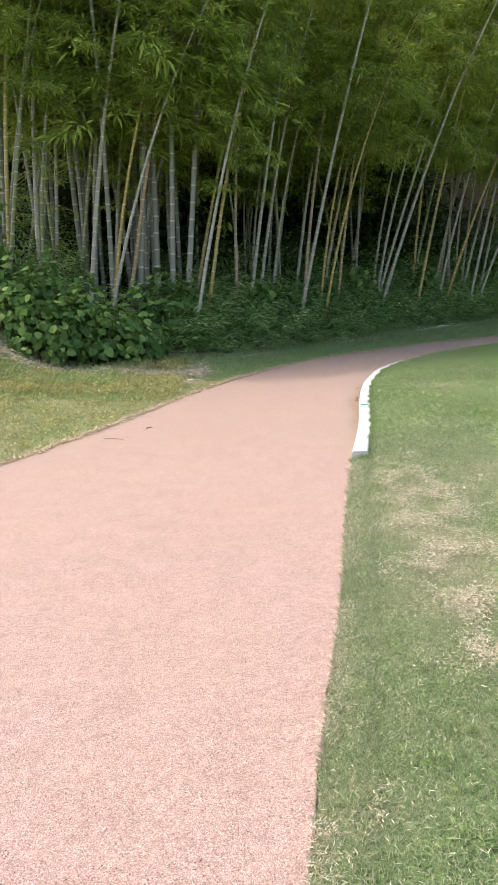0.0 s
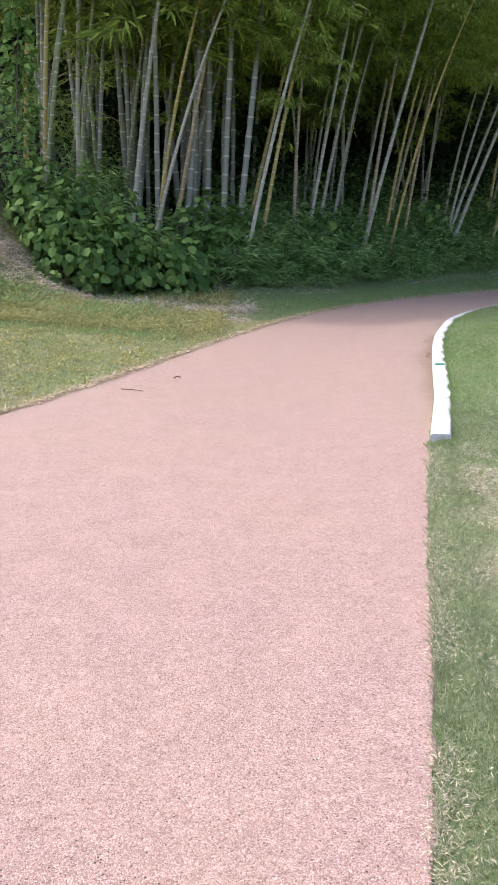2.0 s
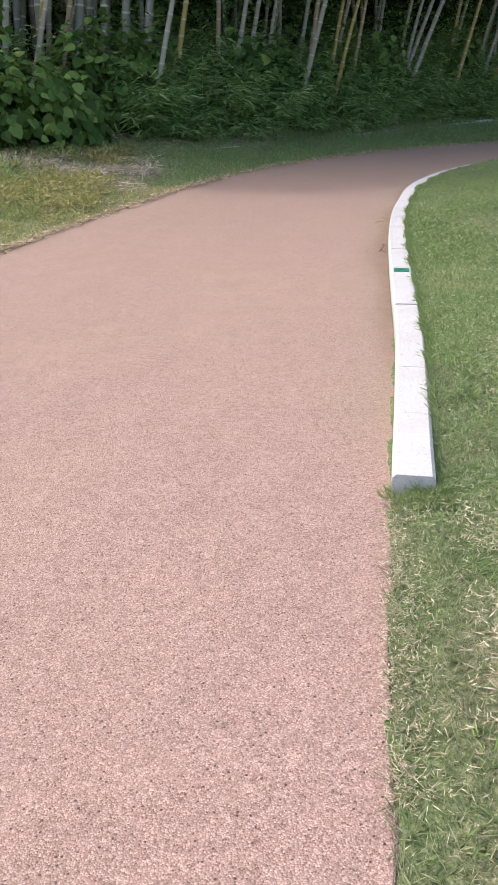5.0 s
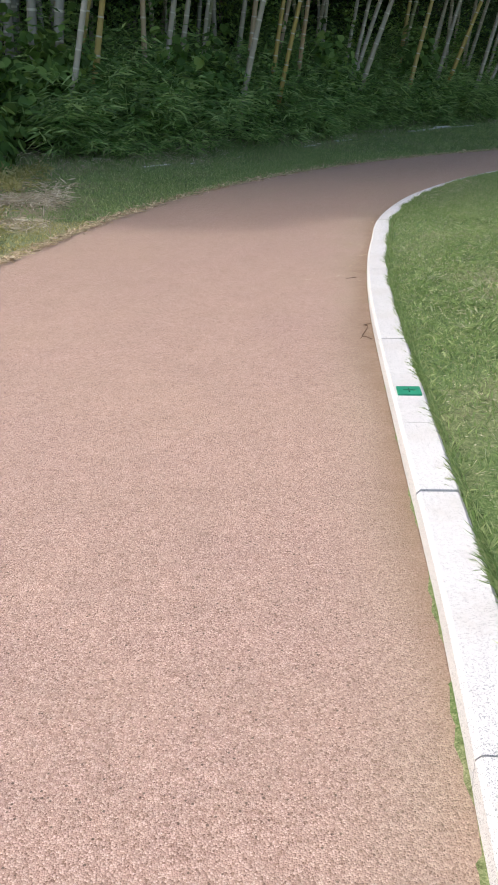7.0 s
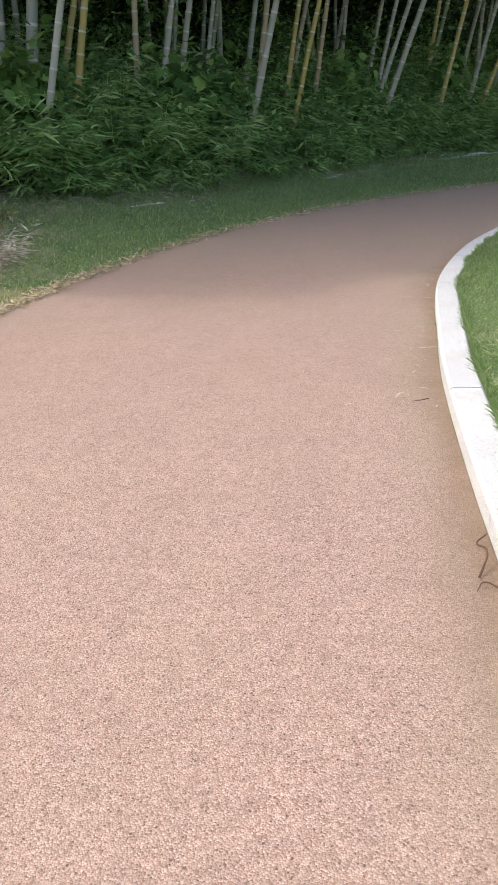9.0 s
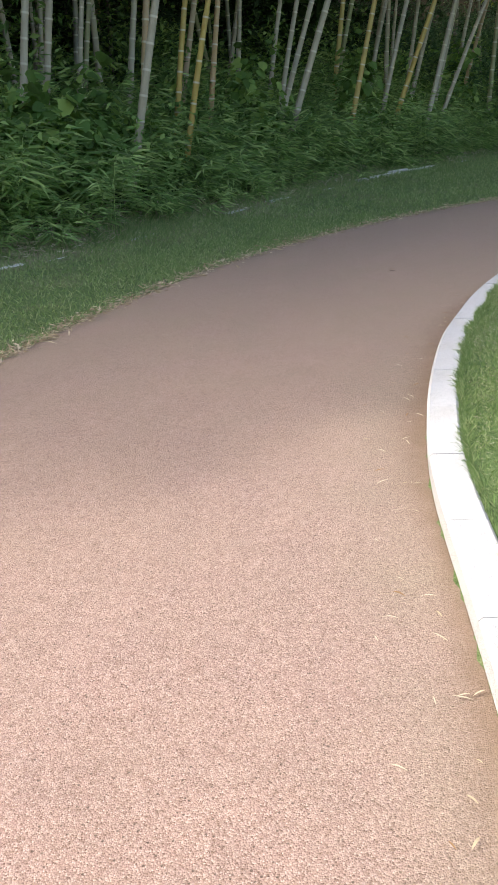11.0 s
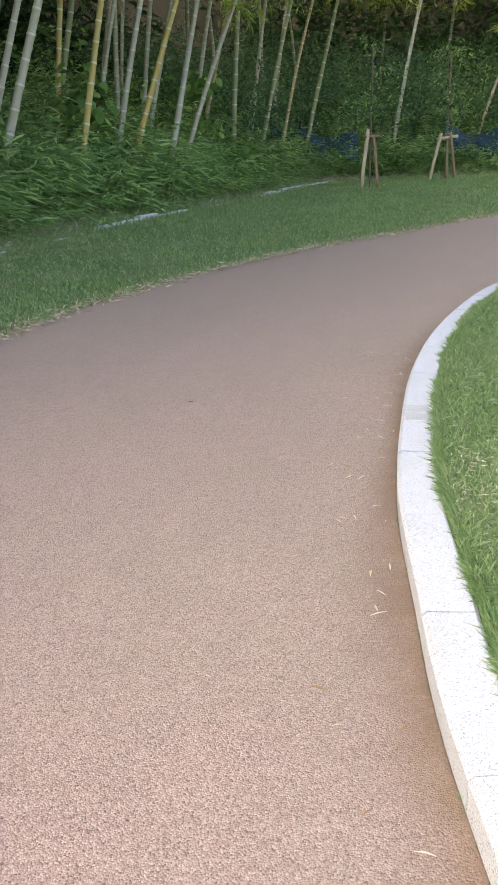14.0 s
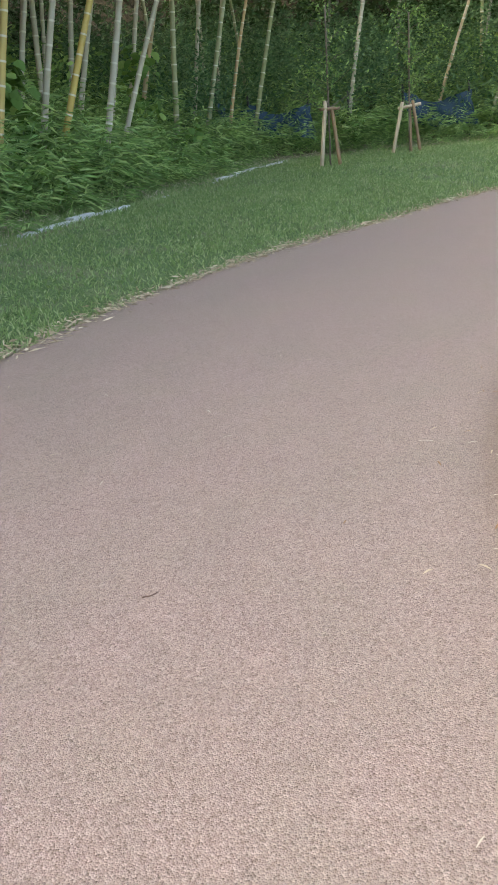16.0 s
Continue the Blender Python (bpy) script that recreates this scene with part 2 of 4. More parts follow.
M_LOG_TOP = make_wood("bleached_log_top", (0.5, 0.42, 0.36), (0.66, 0.6, 0.55), 5.0, 0)
M_LOG_END = make_plain("cut_log_end", (0.36, 0.2, 0.11), 0.75, 0.3, 12.0)
M_GREEN = make_plain("green_plate", (0.02, 0.22, 0.13), 0.45, 0.15)
M_GREEN_DARK = make_plain("dark_green_mark", (0.01, 0.08, 0.05), 0.5, 0.1)
M_LEAF_BROWN = leaf_material("brown_dead_leaf", (0.16, 0.09, 0.04), (0.26, 0.15, 0.075), (0.38, 0.25, 0.13), 0.1, 0.7)
M_NET = make_plain("blue_net", (0.018, 0.05, 0.085), 0.6, 0.4, 30.0)
M_POST = make_plain("dark_post", (0.03, 0.03, 0.03), 0.6, 0.2)
M_TWIG = make_plain("dark_twig", (0.10, 0.06, 0.04), 0.8, 0.3)
M_BARK = make_plain("young_bark", (0.16, 0.13, 0.1), 0.8, 0.3)

# ---- plan ----


def smooth(x):
    x = np.clip(x, 0, 1)
    return x * x * (3 - 2 * x)


def curve_through(points, step):
    """Catmull-Rom curve through plan points, resampled evenly."""
    p = np.array(points, float)
    q = np.vstack([2 * p[0] - p[1], p, 2 * p[-1] - p[-2]])
    out = []
    for i in range(1, len(q) - 2):
        t = np.linspace(0, 1, 24, endpoint=False)[:, None]
        a, b, c, d = q[i - 1], q[i], q[i + 1], q[i + 2]
        out.append(0.5 * (2 * b + (c - a) * t + (2 * a - 5 * b + 4 * c - d) * t ** 2 + (3 * b - a - 3 * c + d) * t ** 3))
    out = np.vstack(out + [p[-1:]])
    s = np.concatenate([[0], np.cumsum(np.linalg.norm(np.diff(out, axis=0), axis=1))])
    n = max(2, int(s[-1] / step) + 1)
    u = np.linspace(0, s[-1], n)
    return np.stack([np.interp(u, s, out[:, k]) for k in range(2)], 1)


LEFT_EDGE = [(-6.5, -14), (-5.6, -4), (-5.0, 1.5), (-3.9, 4.6), (-2.85, 6.35), (-1.95, 8.0), (-1.15, 10.4), (-0.52, 12.6), (0.08, 14.5), (0.9, 16.8),
             (2.05, 18.95), (3.65, 21.1), (5.7, 22.95), (8.3, 24.5), (10.7, 25.4), (13.2, 26.35), (15.6, 26.85), (17.4, 26.6), (19.6, 26.0), (23.5, 24.8), (28.0, 22.2)]
RIGHT_EDGE = [(-0.2, -14), (0.2, -4), (0.48, 0), (0.66, 1.4), (0.86, 2.5), (1.04, 3.5), (1.24, 4.75), (1.44, 5.95), (1.63, 6.95), (1.80, 7.8), (1.97, 8.7), (2.13, 9.68),
              (2.37, 11.1), (2.535, 12.0), (2.77, 13.1), (3.01, 14.0), (3.27, 14.93), (3.62, 15.82), (4.08, 16.75), (4.44, 17.32), (4.81, 17.87), (5.22, 18.38), (5.82, 19.06),
              (6.52, 19.73), (7.25, 20.31), (8.1, 20.86), (9.3, 21.4), (11.0, 22.0), (13.2, 22.75), (15.5, 23.2), (18.0, 23.1), (22.0, 22.0), (27.0, 19.0)]
FOREST_EDGE = [(-60, 34), (-30, 27), (-16, 23), (-9.4, 20.6), (-6.7, 19.5), (-4.2, 18.7), (-2.2, 19.3), (-0.9, 20.3), (0.2, 21.2), (2.1, 22.6), (3.3, 24.1), (5.0, 26.1),
               (7.2, 28.2), (9.3, 30.0), (13.9, 34.5), (16.9, 37.2), (18.6, 37.2), (21.2, 36.2), (23.4, 33.9), (25.2, 31.4), (28.4, 28.6), (33, 22), (38, 10), (44, -20)]
EDGING_LINE = [(0.9, 20.85), (2.0, 21.95), (3.3, 23.55), (5.0, 25.45), (7.07, 27.45), (8.9, 29.05), (11.4, 31.4), (14.1, 33.95), (17.5, 37.0)]
left_line = curve_through(LEFT_EDGE, 0.12)
right_line = curve_through(RIGHT_EDGE, 0.12)
forest_line = curve_through(FOREST_EDGE, 0.5)
edging_line = curve_through(EDGING_LINE, 0.1)


def inside(poly, x, y):
    r = np.zeros(np.shape(x), bool)
    for (x0, y0), (x1, y1) in zip(poly, np.roll(poly, -1, axis=0)):
        if y0 != y1:
            c = ((y0 > y) != (y1 > y)) & (x < (x1 - x0) * (y - y0) / (y1 - y0) + x0)
            r ^= c
    return r


def distance(line, x, y):
    best = np.full(np.shape(x), 1e9)
    for (x0, y0), (x1, y1) in zip(line[:-1], line[1:]):
        dx, dy = x1 - x0, y1 - y0
        t = np.clip(((x - x0) * dx + (y - y0) * dy) / (dx * dx + dy * dy), 0, 1)
        best = np.minimum(best, (x - x0 - t * dx) ** 2 + (y - y0 - t * dy) ** 2)
    return np.sqrt(best)


left_rough, right_rough, forest_rough = curve_through(LEFT_EDGE, 0.4), curve_through(RIGHT_EDGE, 0.4), curve_through(FOREST_EDGE, 1.2)
path_poly = np.vstack([left_rough, right_rough[::-1]])
forest_poly = np.vstack([forest_rough, [(200, -20), (200, 200), (-200, 200), (-200, 34)]])
right_poly = np.vstack([right_rough, [(27, -14)]])


def wobble(x, y):
    return np.sin(x * 1.7 + 0.6 * y) * np.sin(y * 1.3 - 0.8 * x) + 0.5 * np.sin(3.9 * x + 1.0) * np.sin(4.3 * y + 0.7 * x)


def zones(x, y):
    """Distances into the woods, from either edge of the path, and whether on the path or on the inner lawn."""
    df = distance(forest_rough, x, y) * np.where(inside(forest_poly, x, y), 1, -1)
    return df, distance(left_rough, x, y), distance(right_rough, x, y), inside(path_poly, x, y), inside(right_poly, x, y)


def ground_from(x, y, z):
    df, dl, dr, on_path, on_right = z
    mound = 3.1 * smooth((y - 11.6) / 8.6) * smooth((-2.6 - x) / 5.2)
    left = 0.2 * smooth(dl / 3.4) + mound + 0.03 * np.minimum(mound, 1) * (wobble(1.9 * x, 1.7 * y) + wobble(4.1 * x + 1, 3.7 * y))
    right = (0.015 + 0.055 * smooth((y - 6.0) / 2.0) + 0.015 * smooth((y - 15.0) / 3.0)) * smooth(dr / 0.12)
    w = np.clip(df, 0, None)
    # the steep rise past 14 m is an added backdrop that hides the sky
    woods = 0.24 * np.minimum(w, 14) + 1.5 * np.clip(w - 14, 0, 16)
    h = np.where(on_right, right, left + woods) + 0.012 * wobble(x, y) * smooth(np.minimum(dl, dr) / 1.0)
    return np.where(on_path, -0.015, h)


def ground_z(x, y):
    x, y = np.atleast_1d(np.asarray(x, float)), np.atleast_1d(np.asarray(y, float))
    return ground_from(x, y, zones(x, y))


def np_mesh(name, verts, faces, mats=(), smooth_faces=False):
    me = bpy.data.meshes.new(name)
    verts, faces = np.asarray(verts, np.float32), np.asarray(faces, np.int32)
    k = faces.shape[1]
    me.vertices.add(len(verts))
    me.vertices.foreach_set("co", verts.ravel())
    me.loops.add(faces.size)
    me.loops.foreach_set("vertex_index", faces.ravel())
    me.polygons.add(len(faces))
    me.polygons.foreach_set("loop_start", np.arange(0, faces.size, k, dtype=np.int32))
    me.polygons.foreach_set("use_smooth", np.full(len(faces), smooth_faces))
    me.update(calc_edges=True)
    for m in mats:
        me.materials.append(m)
    return me


def grid_faces(nu, nv):
    i = np.arange(nu * nv).reshape(nu, nv)
    return np.stack([i[:-1, :-1], i[1:, :-1], i[1:, 1:], i[:-1, 1:]], -1).reshape(-1, 4)


def set_attribute(me, name, values):
    a = me.attributes.new(name, "FLOAT", "POINT")
    a.data.foreach_set("value", np.asarray(values, np.float32))


def bm_mesh(name, bm, mat, smooth_faces=True):
    me = bpy.data.meshes.new(name)
    bm.to_mesh(me)
    bm.free()
    me.materials.append(mat)
    for p in me.polygons:
        p.use_smooth = smooth_faces
    return me


def part(name, me, parent, label="", m=None):
    ob = new(name, me)
    ob.parent = parent
    if m is not None:
        ob.matrix_basis = m
    return tagged(ob, label) if label else ob


# ---- ground and path ----
def build_ground():
    xs = np.concatenate([-np.geomspace(180, 9, 34), np.arange(-8.7, -3, 0.3), np.arange(-3, 10, 0.1), np.arange(10, 26, 0.3), np.geomspace(26, 180, 30)])
    ys = np.concatenate([-np.geomspace(120, 3, 24), np.arange(-2.7, 0.6, 0.3), np.arange(0.6, 27, 0.1), np.arange(27, 44, 0.3), np.geomspace(44, 190, 26)])
    X, Y = np.meshgrid(xs, ys, indexing="ij")
    x, y = X.ravel(), Y.ravel()
    z = zones(x, y)
    h = ground_from(x, y, z)
    me = np_mesh("ground", np.stack([x, y, h], 1), grid_faces(len(xs), len(ys)), [M_GROUND], True)
    df, dl, dr, on_path, on_right = z
    dry = np.full(len(x), 0.2)
    for cx, cy, r in ((1.83, 5.2, 0.55), (1.8, 4.0, 0.5), (1.62, 2.9, 0.42), (0.8, 1.3, 0.3), (2.7, 6.0, 0.5), (3.6, 12.0, 0.7), (1.75, 5.75, 0.4), (1.5, 4.5, 0.35), (1.7, 3.4, 0.4)):
        dry += 0.4 * np.exp(-((x - cx) ** 2 + (y - cy) ** 2) / (0.5 * r * r))
    foot = np.exp(-((y - 17.4 + 0.15 * (x + 3)) / 1.7) ** 2) * smooth((0.6 - x) / 1.5) * smooth((x + 7) / 2)
    dry += 0.75 * foot * ~on_right + 0.18 * ~on_right * (y < 16)
    dry += 0.5 * np.exp(-(df / 0.7) ** 2) * (x > -1)
    dry += 0.7 * np.exp(-(dl / 0.12) ** 2)
    set_attribute(me, "dry", np.clip(dry, 0, 1))
    # where the ground takes the shade-darkened leafmould
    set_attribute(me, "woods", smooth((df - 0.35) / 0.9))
    tagged(new("ground", me), "mown green lawn with dry straw patches rising into an added woodland backdrop", "ground", kind="structure")


def build_path():
    n, across = 620, 40
    l = curve_through(LEFT_EDGE, 0.03)
    r = curve_through(RIGHT_EDGE, 0.03)
    # pair the edges at equal shares of their length
    u = np.linspace(0, 1, n)
    a = np.stack([np.interp(u, np.linspace(0, 1, len(l)), l[:, k]) for k in range(2)], 1)
    b = np.stack([np.interp(u, np.linspace(0, 1, len(r)), r[:, k]) for k in range(2)], 1)
    v = smooth(np.linspace(0, 1, across))
    p = a[:, None, :] * (1 - v[None, :, None]) + b[:, None, :] * v[None, :, None]
    rag = np.random.default_rng(4).normal(0, 0.012, n)
    side = (b - a) / np.linalg.norm(b - a, axis=1)[:, None]
    p[:, 0] += side * rag[:, None]
    rag2 = np.random.default_rng(5).normal(0, 0.007, n) * (b[:, 1] < 6.7)
    p[:, -1] += side * rag2[:, None]
    x, y = p[..., 0].ravel(), p[..., 1].ravel()
    z = 0.004 * np.sin(x * 0.9) * np.sin(y * 0.7)
    top = np.stack([x, y, z], 1)
    i = np.arange(n * across).reshape(n, across)
    ring = np.concatenate([i[:, 0], i[-1, 1:], i[::-1, -1][1:], i[0, ::-1][1:-1]])
    low = top[ring] - np.array([0, 0, 0.09])
    j = np.arange(len(ring)) + len(top)
    skirt = np.stack([ring, j, np.roll(j, -1), np.roll(ring, -1)], 1)
    me = np_mesh("footpath", np.vstack([top, low]), np.vstack([grid_faces(n, across), skirt]), [M_PATH], True)
    xs, ys = np.concatenate([x, low[:, 0]]), np.concatenate([y, low[:, 1]])
    dr = distance(right_rough, xs, ys)
    silt_shade = 0.85 * np.exp(-(dr / 0.22) ** 2) * smooth((ys - 6.5) / 1.5) + 0.4 * np.exp(-(dr / 0.6) ** 2) * smooth((ys - 11) / 4)
    dl = distance(left_rough, xs, ys)
    silt_shade += 0.45 * np.exp(-(dl / 0.18) ** 2)
    # across the full width: shade's beige tone painted in further along the path
    silt_shade += 0.22 * smooth((ys - 4.5) / 5) + 0.4 * smooth((ys - 12.5) / 6.5) + 0.22 * smooth((ys - 15.5) / 3)
    set_attribute(me, "silt_shade", np.clip(silt_shade, 0, 1))
    mud = np.exp(-(dr / (0.11 + 0.06 * np.sin(2.1 * ys) * np.sin(0.9 * ys + 1))) ** 2) * smooth((ys - 7.0) / 2.5)
    set_attribute(me, "mud", np.clip(0.9 * mud, 0, 1))
    tagged(new("road", me), "pink resin-bound aggregate footpath curving past a lawn", "footpath", kind="structure")


build_ground()
build_path()


# ---- leaves, blades ----
def unit(v):
    return v / np.maximum(np.linalg.norm(v, axis=-1, keepdims=True), 1e-9)


def leaf_cards(base, way, length, width, droop, rng, mid=0.42):
    """Pointed leaves, each folded a little along its rib: base, two shoulders, tip."""
    n = len(base)
    length, width = np.broadcast_to(length, n)[:, None], np.broadcast_to(width, n)[:, None]
    way = unit(way)
    side = unit(np.cross(way, unit(rng.normal(size=(n, 3)) * 0.5 + np.array([0, 0, 1.0]))))
    up = np.cross(side, way)
    down = np.array([0, 0, -1.0]) * length * droop
    m = base + way * length * mid + down * 0.25
    tip = base + way * length + down
    v = np.stack([base, m + side * width * 0.5 + up * width * 0.15, tip, m - side * width * 0.5 + up * width * 0.15], 1).reshape(-1, 3)
    k = np.arange(n)[:, None] * 4
    f = np.concatenate([k + np.array([[0, 1, 2]]), k + np.array([[0, 2, 3]])], 1).reshape(-1, 3)
    return v, f


def join(chunks):
    v, f, o = [], [], 0
    for a, b in chunks:
        v.append(a)
        f.append(b + o)
        o += len(a)
    return np.vstack(v), np.vstack(f)


def tube(points, radii, sides=6):
    p = np.asarray(points, float)
    t = unit(np.gradient(p, axis=0))
    a = unit(np.cross(t, np.array([0.31, 0.95, 0.05])))
    b = np.cross(t, a)
    ang = np.linspace(0, 2 * np.pi, sides, endpoint=False)
    ring = p[:, None] + np.asarray(radii)[:, None, None] * (np.cos(ang)[None, :, None] * a[:, None] + np.sin(ang)[None, :, None] * b[:, None])
    v = ring.reshape(-1, 3)
    i = np.arange(len(v)).reshape(len(p), sides)
    q = np.stack([i[:-1], np.roll(i[:-1], -1, 1), np.roll(i[1:], -1, 1), i[1:]], -1).reshape(-1, 4)
    return v, np.concatenate([q[:, [0, 1, 2]], q[:, [0, 2, 3]]])


# ---- bamboo ----
def arch(z, height, bend):
    return bend * np.clip(z / height, 0, 1) ** 2.6


def culm_mesh(name, height, radius, bend, mat):
    z, rad = [], []
    seg = 0.34
    for i in range(int(height / seg)):
        b = (i + 0.5) * seg
        taper = radius * (1 - 0.82 * b / height)
        for dz, k in ((-0.5, 0.985), (-0.02, 1.0), (0.0, 1.09), (0.022, 0.97)):
            z.append(b + dz * (seg if dz == -0.5 else 1))
            rad.append(taper * k)
    z = np.array(z)
    p = np.stack([arch(z, height, bend), np.zeros_like(z), z], 1)
    v, f = tube(p, rad, 8)
    return np_mesh(name, v, f, [mat], True)


def foliage_meshes(name, height, bend, start, count, per, rng, leaf_mat, long=1.6, big=1.0):
    tubes, base, way = [], [], []
    for _ in range(count):
        z0 = start + (height - start) * rng.random() ** 0.9
        az = rng.random() * 2 * np.pi
        ln = long * (0.45 + 0.75 * rng.random()) * (1.1 - 0.5 * (z0 - start) / max(height - start, 0.1))
        o = np.array([np.cos(az), np.sin(az), 0])
        t = np.linspace(0, 1, 6)[:, None]
        p = np.array([arch(z0, height, bend), 0, z0]) + o * ln * t + np.array([0, 0, 1.0]) * ln * (0.55 * t - 0.62 * t ** 2)
        tubes.append(tube(p, np.linspace(0.011, 0.003, 6), 3))
        sprays = 5
        k = max(1, int(per / sprays * (0.6 + 0.8 * rng.random())))
        s = np.repeat(0.3 + 0.7 * rng.random(sprays) ** 0.8, k)
        k = len(s)
        q = np.stack([np.interp(s, t[:, 0], p[:, c]) for c in range(3)], 1)
        q += np.repeat(rng.normal(size=(sprays, 3)) * np.array([0.13, 0.13, 0.05]), k // sprays, 0)
        spread = rng.normal(size=(k, 3)) * np.array([0.1, 0.1, 0.03])
        base.append(q + spread)
        w = o[None] * 0.8 + unit(spread) * 0.9 + rng.normal(size=(k, 3)) * 0.35
        w[:, 2] -= 0.25
        way.append(w)
    base, way = np.vstack(base), np.vstack(way)
    n = len(base)
    v, f = leaf_cards(base, way, rng.uniform(0.12, 0.22, n) * big, rng.uniform(0.024, 0.04, n) * big, 0.25, rng)
    tv, tf = join(tubes)
    return np_mesh(name + "_branches", tv, tf, [M_BRANCH]), np_mesh(name + "_foliage", v, f, [leaf_mat])


rng_b = np.random.default_rng(11)
CULM_KINDS = [(14.5, 0.072, 1.6), (13.0, 0.062, 2.3), (15.5, 0.068, 1.0)]
culm_meshes = {(k, c): culm_mesh("culm", h, r, b, m) for k, (h, r, b) in enumerate(CULM_KINDS) for c, m in enumerate(M_CULMS + [M_CULM_DARK])}
crown_meshes = {}
for _k, (_h, _r, _b) in enumerate(CULM_KINDS):
    crown_meshes[_k, "high"] = foliage_meshes("bamboo", _h, _b, 6.0, 66, 104, rng_b, M_LEAF_BAMBOO, 1.8, 1.2)
    crown_meshes[_k, "mid"] = foliage_meshes("bamboo", _h, _b, 3.6, 74, 66, rng_b, M_LEAF_BAMBOO, 1.6, 1.2)
    crown_meshes[_k, "far"] = foliage_meshes("bamboo", _h, _b, 3.8, 60, 34, rng_b, M_LEAF_BAMBOO, 2.0, 1.9)
    crown_meshes[_k, "narrow"] = foliage_meshes("bamboo", _h, _b * 0.6, 5.0, 72, 105, rng_b, M_LEAF_BAMBOO, 1.45, 1.2)
    crown_meshes[_k, "bare"] = foliage_meshes("bamboo", _h, _b, 1.6, 64, 16, rng_b, M_LEAF_BAMBOO, 1.9)
    crown_meshes[_k, "yellow"] = foliage_meshes("bamboo", _h, _b, 2.2, 60, 60, rng_b, M_LEAF_YELLOW, 1.3)

CULM_WORDS = ["grey weathered", "yellow", "tan", "green-grey", "shaded grey"]


def bamboo(x, y, lean_x, lean_y, colour, kind, crown="high", turn=None, size=1.0, drop=0.9):
    bx, by = x - lean_x * drop, y - lean_y * drop
    for _ in range(4):  # no culm stands outside the grove's edge
        gap = 1.0 - float(zones(np.array([bx]), np.array([by]))[0][0])
        if gap > 0 and by > 15:
            d = math.hypot(bx - 1.5, by - 9)
            bx, by = bx + (bx - 1.5) / d * gap, by + (by - 9) / d * gap
    z = float(ground_z(bx, by)[0])
    up = Vector((lean_x, lean_y, 1)).normalized()
    toward = math.atan2(lean_y, lean_x) if turn is None else turn
    q = up.to_track_quat("Z", "Y").to_matrix().to_4x4()
    flat = (q.inverted() @ Vector((math.cos(toward), math.sin(toward), 0)))
    spin = Matrix.Rotation(math.atan2(flat.y, flat.x), 4, "Z")
    ob = new("bamboo")
    ob.matrix_basis = Matrix.Translation((bx, by, z - 0.1)) @ q @ spin @ Matrix.Scale(size, 4)
    tagged(ob, CULM_WORDS[colour] + " bamboo culm with leafy branches in the grove", "bamboo", "bamboo grove")
    part("culm", culm_meshes[kind, colour], ob)
    br, fo = crown_meshes[kind, crown]
    tagged(part("branchwork", br, ob), kind="stuff")
    tagged(part("foliage", fo, ob), kind="stuff")
    return ob


# x, y, lean per metre in x and y, colour
GROVE_MIDDLE = [
    (-3.01, 21.30, 0.13, 0.02, 0), (-2.46, 21.58, 0.15, 0.02, 1), (-2.10, 22.23, 0.20, 0.02, 2), (-0.18, 21.56, 0.22, 0.0, 0), (0.91, 24.96, 0.01, 0.0, 2),
    (-0.33, 24.95, 0.24, 0.0, 1), (1.60, 25.44, 0.17, -0.01, 0), (2.11, 26.92, 0.13, -0.01, 0), (2.87, 24.75, 0.24, -0.03, 0), (3.13, 26.84, 0.12, -0.01, 2),
    (3.74, 25.76, 0.21, -0.03, 1), (4.36, 27.70, 0.14, -0.02, 2), (6.06, 28.44, 0.33, -0.07, 0), (6.02, 29.46, 0.19, -0.04, 0), (7.44, 29.17, 0.21, -0.05, 1),
    (8.65, 29.90, 0.33, -0.09, 1), (8.67, 30.93, 0.21, -0.06, 0), (10.04, 31.58, 0.22, -0.07, 0)]
GROVE_BACK = [
    (-2.64, 23.77, 0.09, 0.01, 0), (-4.22, 21.49, 0.06, 0.01, 3), (-2.29, 23.82, 0.32, 0.03, 0), (0.05, 22.96, 0.18, 0.0, 1), (1.51, 28.95, 0.09, 0.0, 0),
    (5.59, 31.56, 0.08, -0.01, 0), (-0.38, 28.95, 0.05, 0.0, 0), (10.36, 31.49, 0.34, -0.11, 0), (-4.86, 20.83, 0.15, 0.04, 3)]
GROVE_LEFT = [
    (-6.72, 18.89, -0.07, -0.03, 2), (-8.60, 20.28, -0.10, -0.04, 0), (-7.63, 20.15, -0.01, 0.0, 0), (-7.43, 21.82, -0.03, -0.01, 3), (-6.09, 20.69, -0.03, -0.01, 1),
    (-5.13, 20.14, 0.07, 0.02, 1), (-4.92, 21.02, 0.05, 0.01, 1), (-4.97, 21.01, 0.14, 0.03, 3), (-9.94, 21.31, 0.01, 0.01, 0), (-4.42, 22.17, 0.03, 0.01, 0), (-4.17, 23.24, -0.01, 0.0, 3)]
GROVE_RIGHT = [
    (14.19, 35.33, 0.19, -0.11, 3), (14.96, 35.45, 0.16, -0.10, 2), (16.03, 35.9, 0.19, -0.13, 3), (19.61, 36.9, 0.12, -0.10, 0), (21.2, 34.9, 0.20, -0.20, 2),
    (22.3, 33.9, 0.18, -0.20, 3), (13.27, 35.26, 0.05, -0.03, 3), (23.2, 31.3, 0.10, -0.13, 3), (11.18, 34.05, 0.19, -0.09, 0), (12.15, 35.25, 0.16, -0.07, 0),
    (12.81, 36.05, 0.21, -0.10, 2), (15.32, 38.13, 0.12, -0.07, 0)]
